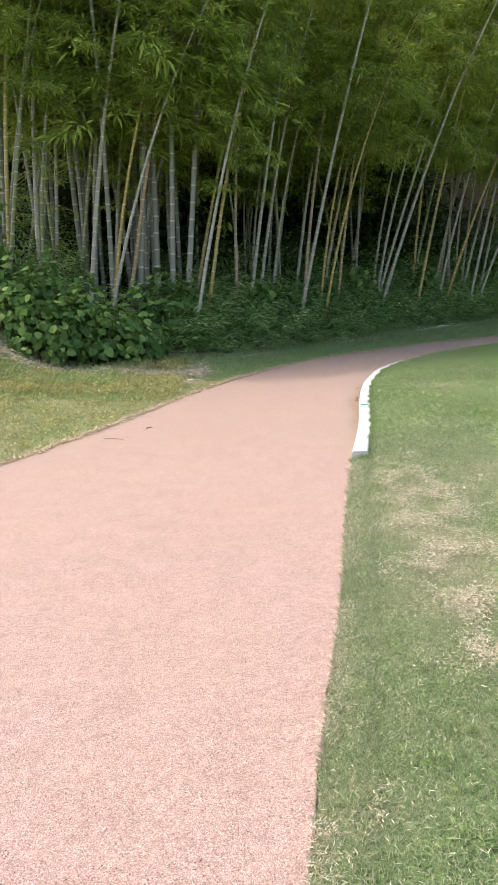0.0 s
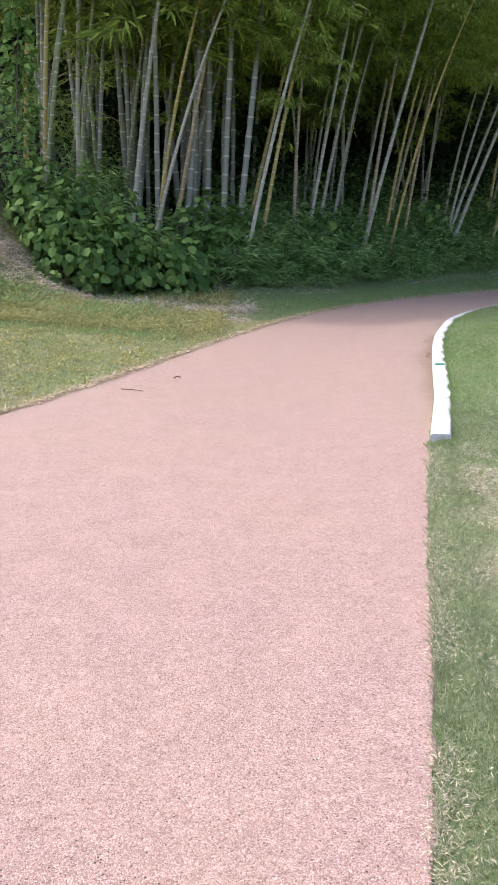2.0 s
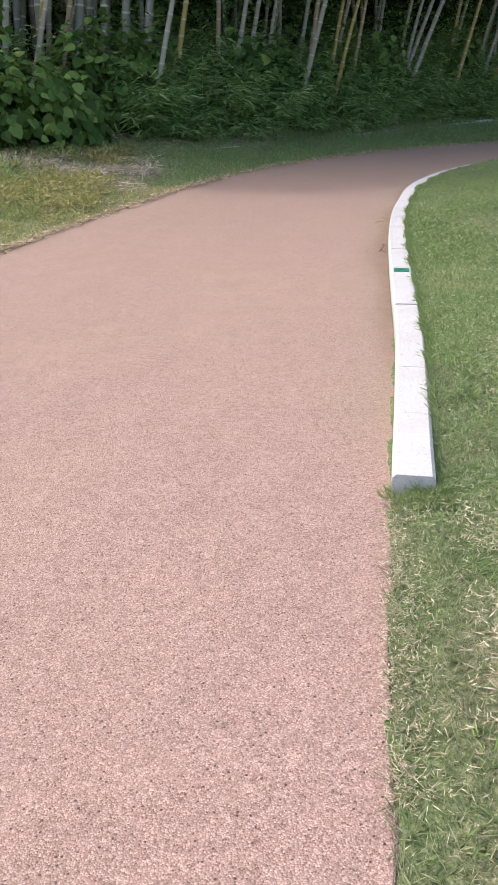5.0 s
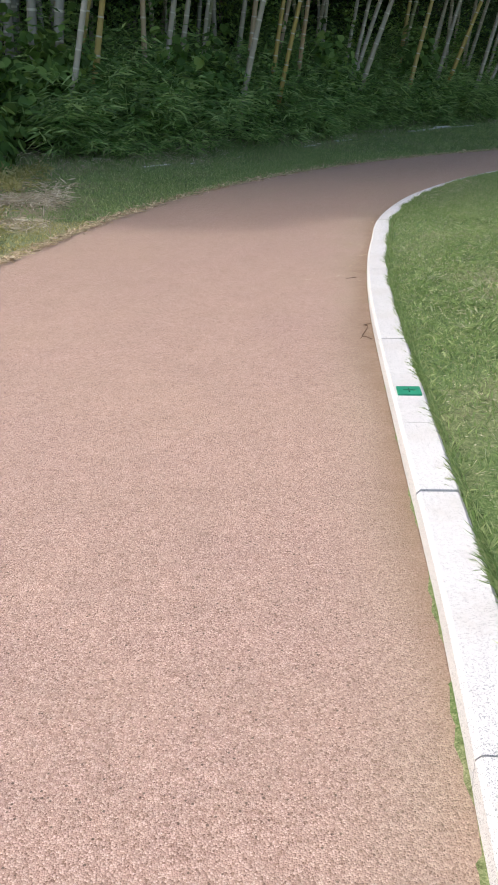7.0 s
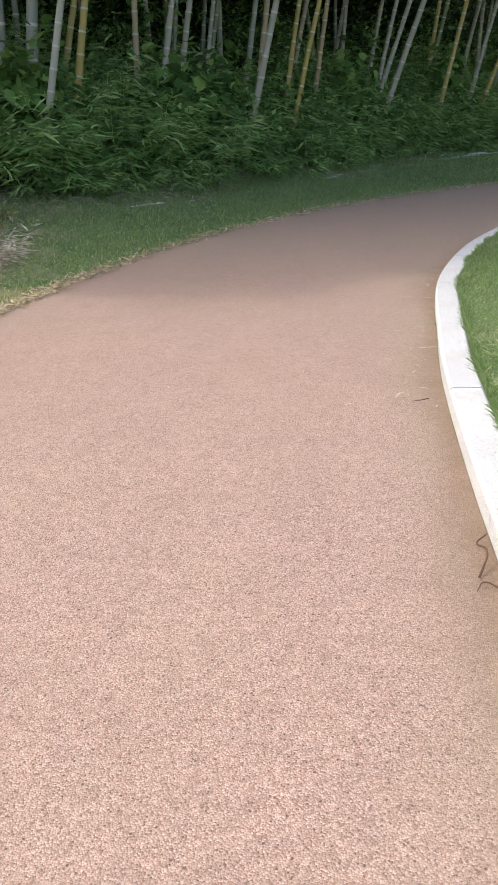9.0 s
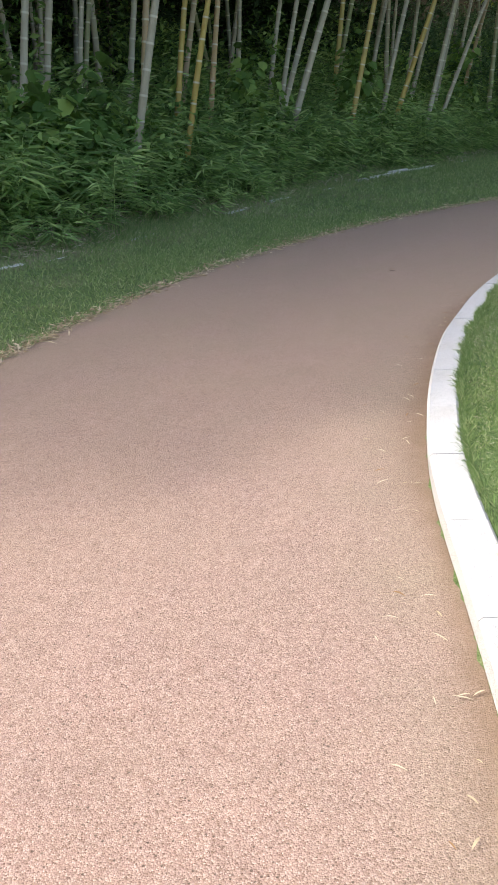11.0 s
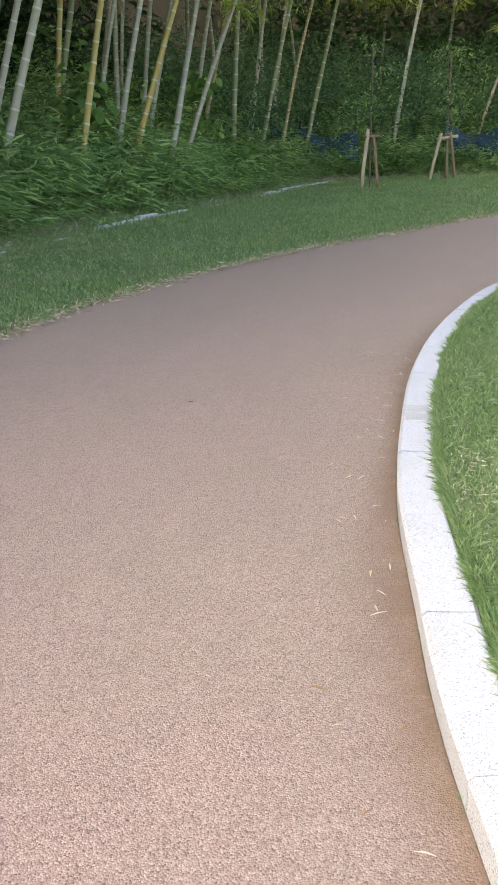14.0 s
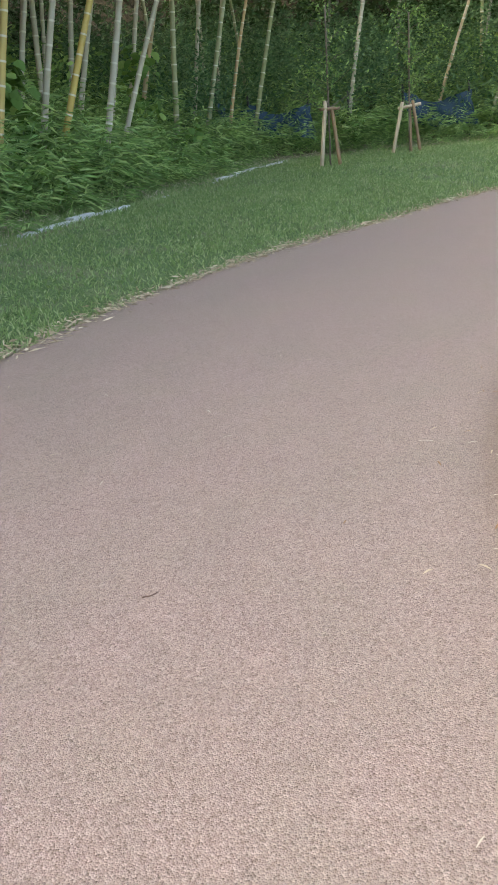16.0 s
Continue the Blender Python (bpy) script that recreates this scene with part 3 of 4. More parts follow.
for _i, _c in enumerate(GROVE_MIDDLE + GROVE_RIGHT):
    bamboo(*_c, kind=_i % 3, crown="high", size=1.0 - 0.05 * (_i % 4))
GROVE_BETWEEN = [
    (-2.47, 21.26, 0.26, 0.03, 0), (1.31, 24.76, 0.17, -0.01, 0), (4.14, 29.74, 0.21, -0.03, 2), (6.13, 30.92, 0.15, -0.03, 0), (6.1, 29.49, 0.32, -0.06, 0), (7.87, 31.99, 0.21, -0.05, 3),
    (9.13, 33.35, 0.19, -0.05, 0), (10.38, 33.7, 0.24, -0.07, 0), (3.01, 28.31, 0.15, -0.01, 0), (3.7, 27.07, 0.14, -0.01, 1), (7.76, 31.63, 0.12, -0.04, 1), (9.85, 34.05, 0.03, -0.01, 0),
    (14.34, 38.09, -0.01, 0.01, 3), (17.14, 40.06, 0.12, -0.07, 0), (9.6, 34.61, 0.16, -0.06, 0), (10.8, 36.4, 0.06, -0.02, 0), (10.39, 34.06, 0.12, -0.05, 0)]
for _i, _c in enumerate(GROVE_BETWEEN):
    bamboo(*_c, kind=(_i + 1) % 3, crown="high", size=0.92)
for _i, _c in enumerate(GROVE_BACK):
    bamboo(*_c, kind=_i % 3, crown="bare" if _c[0] < -4 else "mid", size=0.9)
for _i, _c in enumerate(GROVE_LEFT):
    bamboo(*_c, kind=_i % 3, crown="narrow", size=0.95)


# extra oversized culms, added so their unseen crowns shade path and lawn
def shade_stand(count, seed):
    rng = np.random.default_rng(seed)
    for _ in range(count):
        bamboo(rng.uniform(-8.0, -0.5), rng.uniform(22.2, 26.5), rng.normal(0.04, 0.05), rng.normal(-0.02, 0.04), 4, int(rng.integers(3)), "far", rng.random() * 6.28, rng.uniform(1.2, 1.35))


shade_stand(30, 41)


def fill_grove(count, seed):
    rng = np.random.default_rng(seed)
    seg = forest_line[(forest_line[:, 0] > -17) & (forest_line[:, 1] > 17) & (forest_line[:, 0] < 27)]
    made = 0
    taken = np.array([c[:2] for c in GROVE_MIDDLE + GROVE_LEFT + GROVE_RIGHT + GROVE_BACK + GROVE_BETWEEN])
    while made < count:
        i = rng.integers(1, len(seg) - 1)
        t = seg[i + 1] - seg[i - 1]
        nrm = np.array([-t[1], t[0]]) / np.hypot(*t)
        d = 3.0 + 11.5 * rng.random() ** 0.8
        p = seg[i] + nrm * d
        near = np.hypot(*(taken - p).T).min()
        made += 1
        if near < 0.35:
            continue
        taken = np.vstack([taken, p])
        bamboo(p[0], p[1], rng.normal(0.07, 0.08), rng.normal(-0.03, 0.05), int(rng.choice([0, 4, 4, 3])), int(rng.integers(3)),
               "high" if d < 5 else "far", rng.random() * 6.28, 0.8 + 0.2 * rng.random())


fill_grove(125, 5)


# ---- undergrowth ----
def along_forest(n, d0, d1, rng, x0=-14, x1=26):
    seg = forest_line[(forest_line[:, 0] > x0) & (forest_line[:, 1] > 17) & (forest_line[:, 0] < x1)]
    i = rng.integers(1, len(seg) - 1, n)
    t = seg[i + 1] - seg[i - 1]
    nrm = unit(np.stack([-t[:, 1], t[:, 0]], 1))
    return seg[i] + nrm * rng.uniform(d0, d1, n)[:, None] + rng.normal(size=(n, 2)) * 0.2


def clump_leaves(centres, radius, height, per, length, width, droop, rng, upright=0.35):
    """Leaves over domed clumps whose feet stand on the ground."""
    z = ground_z(centres[:, 0], centres[:, 1])
    n = len(centres) * per
    k = np.repeat(np.arange(len(centres)), per)
    az = rng.random(n) * 2 * np.pi
    rr = np.sqrt(rng.random(n))
    r = np.broadcast_to(radius, len(centres))[k] * rr
    top = np.broadcast_to(height, len(centres))[k] * np.sqrt(np.clip(1 - 0.85 * rr ** 2, 0, 1))
    h = top * (1 - 0.85 * rng.random(n) ** 2.2)
    o = np.stack([np.cos(az), np.sin(az), np.zeros(n)], 1)
    base = np.stack([centres[k, 0], centres[k, 1], z[k]], 1) + o * r[:, None]
    base[:, 2] += h
    way = o * 0.9 + rng.normal(size=(n, 3)) * 0.55
    way[:, 2] += upright
    return leaf_cards(base, way, rng.uniform(0.7, 1.2, n) * length, rng.uniform(0.8, 1.2, n) * width, droop, rng)


def arching_sprays(centres, stems, height, reach, leaf, width, rng, per=9):
    """Thin arching stems, each with a fan of long drooping leaves towards its tip."""
    n = len(centres) * stems
    k = np.repeat(np.arange(len(centres)), stems)
    az = rng.random(n) * 2 * np.pi
    o = np.stack([np.cos(az), np.sin(az), np.zeros(n)], 1)
    foot = np.stack([centres[k, 0], centres[k, 1], ground_z(centres[:, 0], centres[:, 1])[k]], 1) + o * (0.28 * np.sqrt(rng.random(n)))[:, None]
    h = np.broadcast_to(height, len(centres))[k] * rng.uniform(0.45, 1.1, n)
    r = reach * rng.uniform(0.3, 1.1, n)
    j = np.repeat(np.arange(n), per)
    t = np.tile(np.linspace(0.42, 1.0, per), n) + rng.normal(0, 0.03, n * per)
    base = foot[j] + o[j] * (r[j] * t ** 2)[:, None]
    base[:, 2] += h[j] * np.sin(np.clip(t, 0, 1.05) * 1.45)
    side = np.stack([-o[j, 1], o[j, 0], np.zeros(len(j))], 1) * np.where(np.arange(len(j)) % 2 == 0, 1, -1)[:, None]
    way = o[j] * 0.75 + side * rng.uniform(0.3, 1.1, len(j))[:, None] + rng.normal(size=(len(j), 3)) * 0.2
    way[:, 2] += 0.2 + 0.35 * (t > 0.95)
    leaves = leaf_cards(base, way, leaf * rng.uniform(0.65, 1.2, len(j)), width * rng.uniform(0.75, 1.2, len(j)), 0.42, rng, 0.36)
    s = np.arange(0, n, 2)
    q = np.linspace(0, 1, 5)
    stem_v, stem_f = [], []
    side3 = np.stack([-o[s, 1], o[s, 0], np.zeros(len(s))], 1) * 0.004
    for a in q:
        p = foot[s] + o[s] * (r[s] * a ** 2)[:, None]
        p[:, 2] += h[s] * math.sin(a * 1.45)
        stem_v += [p - side3, p + side3]
    v = np.stack(stem_v, 1).reshape(-1, 3)
    i = np.arange(len(s))[:, None] * 10
    f = np.concatenate([i + np.array([[c, c + 1, c + 3]]) for c in (0, 2, 4, 6)] + [i + np.array([[c, c + 3, c + 2]]) for c in (0, 2, 4, 6)])
    return join([leaves, (v, f)])


LOBED = np.array([(0, 0), (0.02, 0.3), (0.2, 0.5), (0.42, 0.4), (0.62, 0.36), (0.8, 0.16), (1, 0), (0.8, -0.16), (0.62, -0.36), (0.42, -0.4), (0.2, -0.5), (0.02, -0.3)])


def broad_leaves(centres, radius, height, per, size, rng):
    """Lobed leaves tiled over the outside of heaps, tips hanging, faces turned outwards and up."""
    n = len(centres) * per
    k = np.repeat(np.arange(len(centres)), per)
    up = np.clip(rng.random(n) ** 0.7, 0.02, 1)
    az = rng.random(n) * 2 * np.pi
    ring = np.sqrt(1 - up ** 2 * 0.96)
    out = np.stack([np.cos(az) * ring, np.sin(az) * ring, up * 0.8 + 0.15], 1)
    lump = 0.85 + 0.16 * np.sin(3.1 * az + k) + 0.14 * np.sin(5.3 * up * 3 + 2.0 * az + 1.7 * k) + rng.normal(0, 0.05, n)
    R, H = np.broadcast_to(radius, len(centres))[k], np.broadcast_to(height, len(centres))[k]
    z = ground_z(centres[:, 0], centres[:, 1])[k]
    base = np.stack([centres[k, 0] + np.cos(az) * ring * R * lump, centres[k, 1] + np.sin(az) * ring * R * lump, z + up * H * lump + 0.05], 1)
    nrm = unit(unit(out) + rng.normal(size=(n, 3)) * 0.38)
    down = np.array([0, 0, -1.0]) + rng.normal(size=(n, 3)) * 0.5
    way = unit(down - nrm * (down * nrm).sum(1)[:, None])
    side = np.cross(way, nrm)
    s = (size * rng.uniform(0.55, 1.25, n))[:, None, None]
    lift = -0.25 * np.abs(LOBED[:, 1]) - 0.18 * LOBED[:, 0] ** 2
    v = base[:, None] + s * (LOBED[None, :, :1] * way[:, None] + LOBED[None, :, 1:] * side[:, None] + lift[None, :, None] * nrm[:, None])
    i = np.arange(n)[:, None] * len(LOBED)
    f = np.concatenate([i + np.array([[0, a, a + 1]]) for a in range(1, len(LOBED) - 1)])
    return v.reshape(-1, 3), f


def stuff(name, chunks, mat, label, category):
    v, f = join(chunks)
    return tagged(new(name, np_mesh(name, v, f, [mat])), label, category, kind="stuff")


def build_undergrowth():
    rng = np.random.default_rng(21)
    c1 = along_forest(330, 0.4, 1.5, rng, -0.8)
    c2 = along_forest(300, 1.0, 4.0, rng, -5)
    c0 = along_forest(260, 0.1, 0.6, rng, -0.8)
    stuff("bamboo_grass", [arching_sprays(c0, 9, rng.uniform(0.18, 0.45, len(c0)), 0.3, 0.22, 0.03, rng, 7), arching_sprays(c1, 15, rng.uniform(0.45, 1.15, len(c1)), 0.5, 0.3, 0.042, rng),
                           arching_sprays(c2, 15, rng.uniform(0.8, 1.7, len(c2)), 0.55, 0.28, 0.04, rng)],
          M_LEAF_SASA, "dense dark green dwarf bamboo undergrowth at the grove's foot", "undergrowth")
    c3 = along_forest(150, 0.8, 4.5, rng, 0.5)
    c4 = along_forest(130, 4.0, 10.0, rng, -12)
    c7 = along_forest(150, 1.8, 8.0, rng, 3)
    c8 = along_forest(300, 0.9, 10.0, rng, 14.0)
    c10 = along_forest(240, 7.5, 14.0, rng, 8)
    c9 = along_forest(190, 0.3, 4.5, rng, -13)
    c9 = c9[c9[:, 0] < -3.5]
    stuff("shrub_layer", [clump_leaves(c3, rng.uniform(0.4, 0.75, len(c3)), rng.uniform(0.7, 1.5, len(c3)), 130, 0.13, 0.07, 0.2, rng),
                          clump_leaves(c4, rng.uniform(0.6, 1.2, len(c4)), rng.uniform(0.8, 2.2, len(c4)), 200, 0.15, 0.06, 0.2, rng),
                          clump_leaves(c7, rng.uniform(0.5, 0.9, len(c7)), rng.uniform(1.4, 2.9, len(c7)), 150, 0.17, 0.075, 0.2, rng)],
          M_LEAF_SHRUB, "mixed dark green shrubs under the bamboo", "shrubs")
    corner = np.array([(25.4, 32.6), (26.1, 31.9), (24.9, 33.2), (26.8, 31.2), (24.2, 34.0)])
    stuff("corner_shrubs", [clump_leaves(corner, 0.85, rng.uniform(1.5, 2.2, 5), 420, 0.16, 0.07, 0.25, rng)], M_LEAF_SHRUB, "bright leafy shrubs at the verge beyond the path's bend", "shrubs")
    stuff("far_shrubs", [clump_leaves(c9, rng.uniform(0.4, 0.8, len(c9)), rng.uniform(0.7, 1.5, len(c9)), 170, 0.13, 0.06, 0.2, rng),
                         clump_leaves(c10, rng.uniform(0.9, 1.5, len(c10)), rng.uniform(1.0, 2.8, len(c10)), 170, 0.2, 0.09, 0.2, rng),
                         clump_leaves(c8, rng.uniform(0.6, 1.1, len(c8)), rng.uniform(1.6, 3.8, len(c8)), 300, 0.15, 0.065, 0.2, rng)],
          M_LEAF_SHRUB_FAR, "tall bluish-green shrubs, dimmed in colour, thickening the hillside behind the stakes", "shrubs")
    heaps = np.array([(-1.67, 21.37, 1.9), (-1.08, 21.87, 1.9), (-0.7, 22.18, 1.6), (1.5, 23.94, 1.6), (1.92, 24.46, 1.3), (1.2, 23.7, 1.2), (2.28, 24.93, 1.7), (2.98, 25.79, 0.9),
                      (5.25, 28.2, 2.1), (8.12, 30.71, 1.9), (12.02, 34.51, 2.4), (9.52, 32.02, 1.3), (7.92, 30.52, 2.1), (-0.3, 22.3, 1.8)])
    c5 = along_forest(45, 0.7, 3.2, rng, -2)
    stuff("vine_patches", [broad_leaves(heaps[:, :2], rng.uniform(0.5, 0.75, len(heaps)), heaps[:, 2], 200, 0.19, rng),
                           broad_leaves(c5, rng.uniform(0.3, 0.55, len(c5)), rng.uniform(0.7, 1.4, len(c5)), 80, 0.16, rng)],
          M_LEAF_KUDZU, "broad-leaved green vines climbing over the undergrowth", "vines")
    # the deep woods that close the hillside, forest shade put into their leaf colour
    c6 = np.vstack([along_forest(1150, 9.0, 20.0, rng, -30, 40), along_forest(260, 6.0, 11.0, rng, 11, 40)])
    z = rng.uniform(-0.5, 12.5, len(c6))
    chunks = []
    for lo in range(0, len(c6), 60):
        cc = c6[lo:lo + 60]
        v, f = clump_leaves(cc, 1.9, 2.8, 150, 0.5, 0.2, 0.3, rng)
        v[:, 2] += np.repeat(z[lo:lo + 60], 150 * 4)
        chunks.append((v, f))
    stuff("deep_woods", chunks, M_LEAF_WOODS_SHADED, "leafy backdrop of woods behind the bamboo, coloured dark as in shade", "woods")


def build_kudzu():
    rng = np.random.default_rng(8)
    spots = np.array([(-4.3, 18.6), (-3.7, 18.4), (-3.1, 18.6), (-2.6, 18.9), (-2.0, 19.3), (-1.5, 19.8), (-2.9, 19.6), (-3.9, 19.5), (-4.7, 19.3)])
    hs = np.array([1.5, 1.5, 1.5, 1.5, 1.4, 1.1, 1.9, 2.0, 1.7])
    stuff("kudzu_bush", [broad_leaves(spots, rng.uniform(0.6, 0.9, len(spots)), hs, 330, 0.2, rng), broad_leaves(spots + rng.normal(size=spots.shape) * 0.3, 0.5, hs * 0.8, 120, 0.17, rng)], M_LEAF_KUDZU,
          "large-leaved green creeper heaped over the bank", "creeper")
    n = 620
    h = rng.random(n) ** 0.8 * 5.2
    az = rng.random(n) * 6.283
    r = 0.1 + 0.4 * rng.random(n) * (1.15 - h / 5.5)
    x, y = -5.25 + 0.07 * h, 19.75 + 0.02 * h
    z = float(ground_z(-5.25, 19.75)[0])
    o = np.stack([np.cos(az), np.sin(az), np.zeros(n)], 1)
    base = np.stack([x, y, z + h], 1) + o * r[:, None]
    way = o + rng.normal(size=(n, 3)) * 0.4
    way[:, 2] -= 0.5
    v, f = leaf_cards(base, way, rng.uniform(0.12, 0.2, n), rng.uniform(0.11, 0.18, n), 0.2, rng)
    stem = tube([(-5.25 + 0.07 * k, 19.75 + 0.05 * math.sin(k * 2), z + k - 0.05) for k in np.linspace(0, 5.3, 18)], np.linspace(0.03, 0.01, 18), 5)
    ob = new("climbing_vine")
    tagged(ob, "green leafy creeper climbing a yellow bamboo culm", "creeper")
    part("stem", np_mesh("stem", *stem, [M_BARK], True), ob)
    part("foliage", np_mesh("foliage", v, f, [M_LEAF_KUDZU]), ob)


build_undergrowth()
build_kudzu()


# ---- lawn ----
def scatter(x0, x1, y0, y1, density, rng):
    n = int((x1 - x0) * (y1 - y0) * density)
    return rng.uniform(x0, x1, n), rng.uniform(y0, y1, n)


def blades(x, y, h, length, width, rng, lay=0.5):
    n = len(x)
    way = rng.normal(size=(n, 3)) * np.array([lay, lay, 0.15]) + np.array([0, 0, 1.0])
    base = np.stack([x, y, h - 0.004], 1)
    return leaf_cards(base, way, rng.uniform(0.55, 1.25, n) * length, rng.uniform(0.7, 1.3, n) * width, 0.3, rng, 0.35)


def build_lawn():
    rng = np.random.default_rng(33)
    chunks, thatchy, sunburnt, straw, litter = [], [], [], [], []
    plots = [  # x0 x1 y0 y1 density, blade length and width, inner lawn or outer
        (0.5, 2.0, 0.8, 4.0, 20000, 0.036, 0.003, True), (0.9, 3.0, 4.0, 8.0, 11000, 0.042, 0.0038, True), (1.9, 5.0, 8.0, 14.0, 3200, 0.05, 0.006, True),
        (3.4, 6.8, 15.0, 20.0, 7000, 0.042, 0.0042, True),
        (2.7, 8.0, 14.0, 22.0, 2000, 0.055, 0.0065, True), (9.0, 14.0, 17.0, 23.0, 500, 0.07, 0.013, True), (5.0, 9.0, 8.0, 14.0, 400, 0.07, 0.013, True),
        (-8.0, 0.5, 5.0, 16.0, 1100, 0.055, 0.010, False), (-2.0, 6.0, 16.0, 24.0, 1100, 0.07, 0.011, False), (2.0, 14.0, 20.0, 30.0, 800, 0.08, 0.012, False),
        (8.0, 24.0, 25.0, 37.0, 420, 0.09, 0.018, False), (-9.0, -1.0, 13.0, 20.0, 1100, 0.11, 0.016, False)]
    for x0, x1, y0, y1, dens, ln, wd, inner in plots:
        x, y = scatter(x0, x1, y0, y1, dens, rng)
        z = zones(x, y)
        df, dl, dr, on_path, on_right = z
        patch = 0.5 + 0.5 * np.sin(x * 2.3 + 1.7 * np.sin(y * 1.1)) * np.sin(y * 1.9 + x)
        keep = ~on_path & (on_right == inner) & (df < 0.5) & (rng.random(len(x)) < 0.55 + 0.45 * patch)
        if inner:
            keep &= ~((dr < (0.148 if wd < 0.0075 else 0.19)) & (y > 6.85))
        h = ground_from(x, y, z)
        tall = 1 + 0.9 * np.exp(-(dr / 0.06) ** 2) * inner * (y < 7) + 0.6 * np.exp(-((dr - 0.16) / 0.05) ** 2) * inner + 1.6 * np.exp(-(df / 0.5) ** 2) * (not inner)
        keep &= ~((rng.random(len(x)) < np.exp(-((x + 3.6) ** 2 / 14 + (y - 17.3) ** 2 / 2.6))) & (not inner))
        k = np.flatnonzero(keep)
        (thatchy if inner and y1 <= 8 else sunburnt if not inner and y1 < 18 else chunks).append(blades(x[k], y[k], h[k], ln * tall[k], wd, rng))
    def tufts(n, x0, x1, y0, y1, radius, height):
        x, y = rng.uniform(x0, x1, n), rng.uniform(y0, y1, n)
        z = zones(x, y)
        k = ~z[3] & ~z[4] & (z[0] < 0.4) & (z[1] > 0.15) & (rng.random(n) > 1.1 * np.exp(-((y - 17.3 + 0.1 * (x + 3)) / 1.2) ** 2) * (x > -8))
        c = np.stack([x[k], y[k]], 1)
        return clump_leaves(c, rng.uniform(0.6, 1.3, len(c)) * radius, rng.uniform(0.5, 1.5, len(c)) * height, 16, height * 1.2, 0.026, 0.3, rng, 0.9)
    sunburnt.append(tufts(2600, -10, -0.5, 13.5, 20, 0.16, 0.11))
    sunburnt.append(tufts(1200, -8, 1.0, 6, 14.5, 0.12, 0.05))
    chunks.append(tufts(900, -10, -1.5, 14.5, 20, 0.2, 0.15))
    def weeds(n, x0, x1, y0, y1, radius, height, leaf, width, gap=0.24):
        x, y = rng.uniform(x0, x1, n), rng.uniform(y0, y1, n)
        z = zones(x, y)
        k = ~z[3] & z[4] & (z[2] > gap) & (np.sin(1.9 * x + 0.8 * y) + np.sin(1.3 * y - 0.7 * x) + rng.normal(0, 0.5, n) > 0)
        c = np.stack([x[k], y[k]], 1)
        return clump_leaves(c, rng.uniform(0.5, 1.4, len(c)) * radius, rng.uniform(0.5, 1.5, len(c)) * height, 14, leaf, width, 0.3, rng, 0.7)
    chunks.append(weeds(1500, 0.7, 4.5, 1.0, 8.0, 0.05, 0.028, 0.045, 0.006, 0.1))
    chunks.append(weeds(2600, 1.9, 8.0, 7.5, 15.0, 0.08, 0.045, 0.07, 0.011))
    thatchy.append(weeds(1100, 1.9, 7.0, 6.0, 15.0, 0.08, 0.04, 0.07, 0.010))
    chunks.append(weeds(1500, 3.5, 9.0, 15.0, 20.5, 0.05, 0.03, 0.05, 0.006))
    thatchy.append(weeds(700, 3.5, 9.0, 15.0, 20.5, 0.05, 0.03, 0.05, 0.006))
    # blades that lap over the kerb's back edge
    seg = right_line[(right_line[:, 1] > 6.9) & (right_line[:, 1] < 21.5)]
    n = 15000
    i = rng.integers(1, len(seg) - 1, n)
    t = unit(seg[i + 1] - seg[i - 1])
    inward = np.stack([t[:, 1], -t[:, 0]], 1)
    clump = 0.5 + 0.5 * np.sin(9.0 * seg[i, 1] + 4.0 * np.sin(3.0 * seg[i, 0]))
    p = seg[i] + inward * (0.15 + 0.03 * rng.random(n))[:, None] + t * rng.normal(0, 0.06, n)[:, None]
    way = np.concatenate([-inward * (0.1 + 0.9 * rng.random(n) * clump)[:, None] + t * rng.normal(0, 0.5, n)[:, None], rng.uniform(0.5, 1.2, n)[:, None]], 1)
    chunks.append(leaf_cards(np.stack([p[:, 0], p[:, 1], ground_z(p[:, 0], p[:, 1]) + 0.003], 1), way, rng.uniform(0.03, 0.085, n) * (0.5 + 0.7 * clump), rng.uniform(0.003, 0.0055, n), 0.35, rng, 0.35))
    x, y = rng.uniform(1.58, 1.8, 700), rng.uniform(6.7, 6.92, 700)
    y -= 0.05 * (x > 1.5)
    chunks.append(blades(x, y, ground_z(x, y), 0.075, 0.004, rng))
    stuff("grass", chunks, M_GRASS, "short mown green grass beside the path", "grass")
    stuff("thatchy_grass", thatchy, M_GRASS_PALE, "short thatchy pale green grass at the path's edge", "grass")
    stuff("sunburnt_grass", sunburnt, M_GRASS_DRY, "short yellowish-green mown grass around the log bench", "grass")
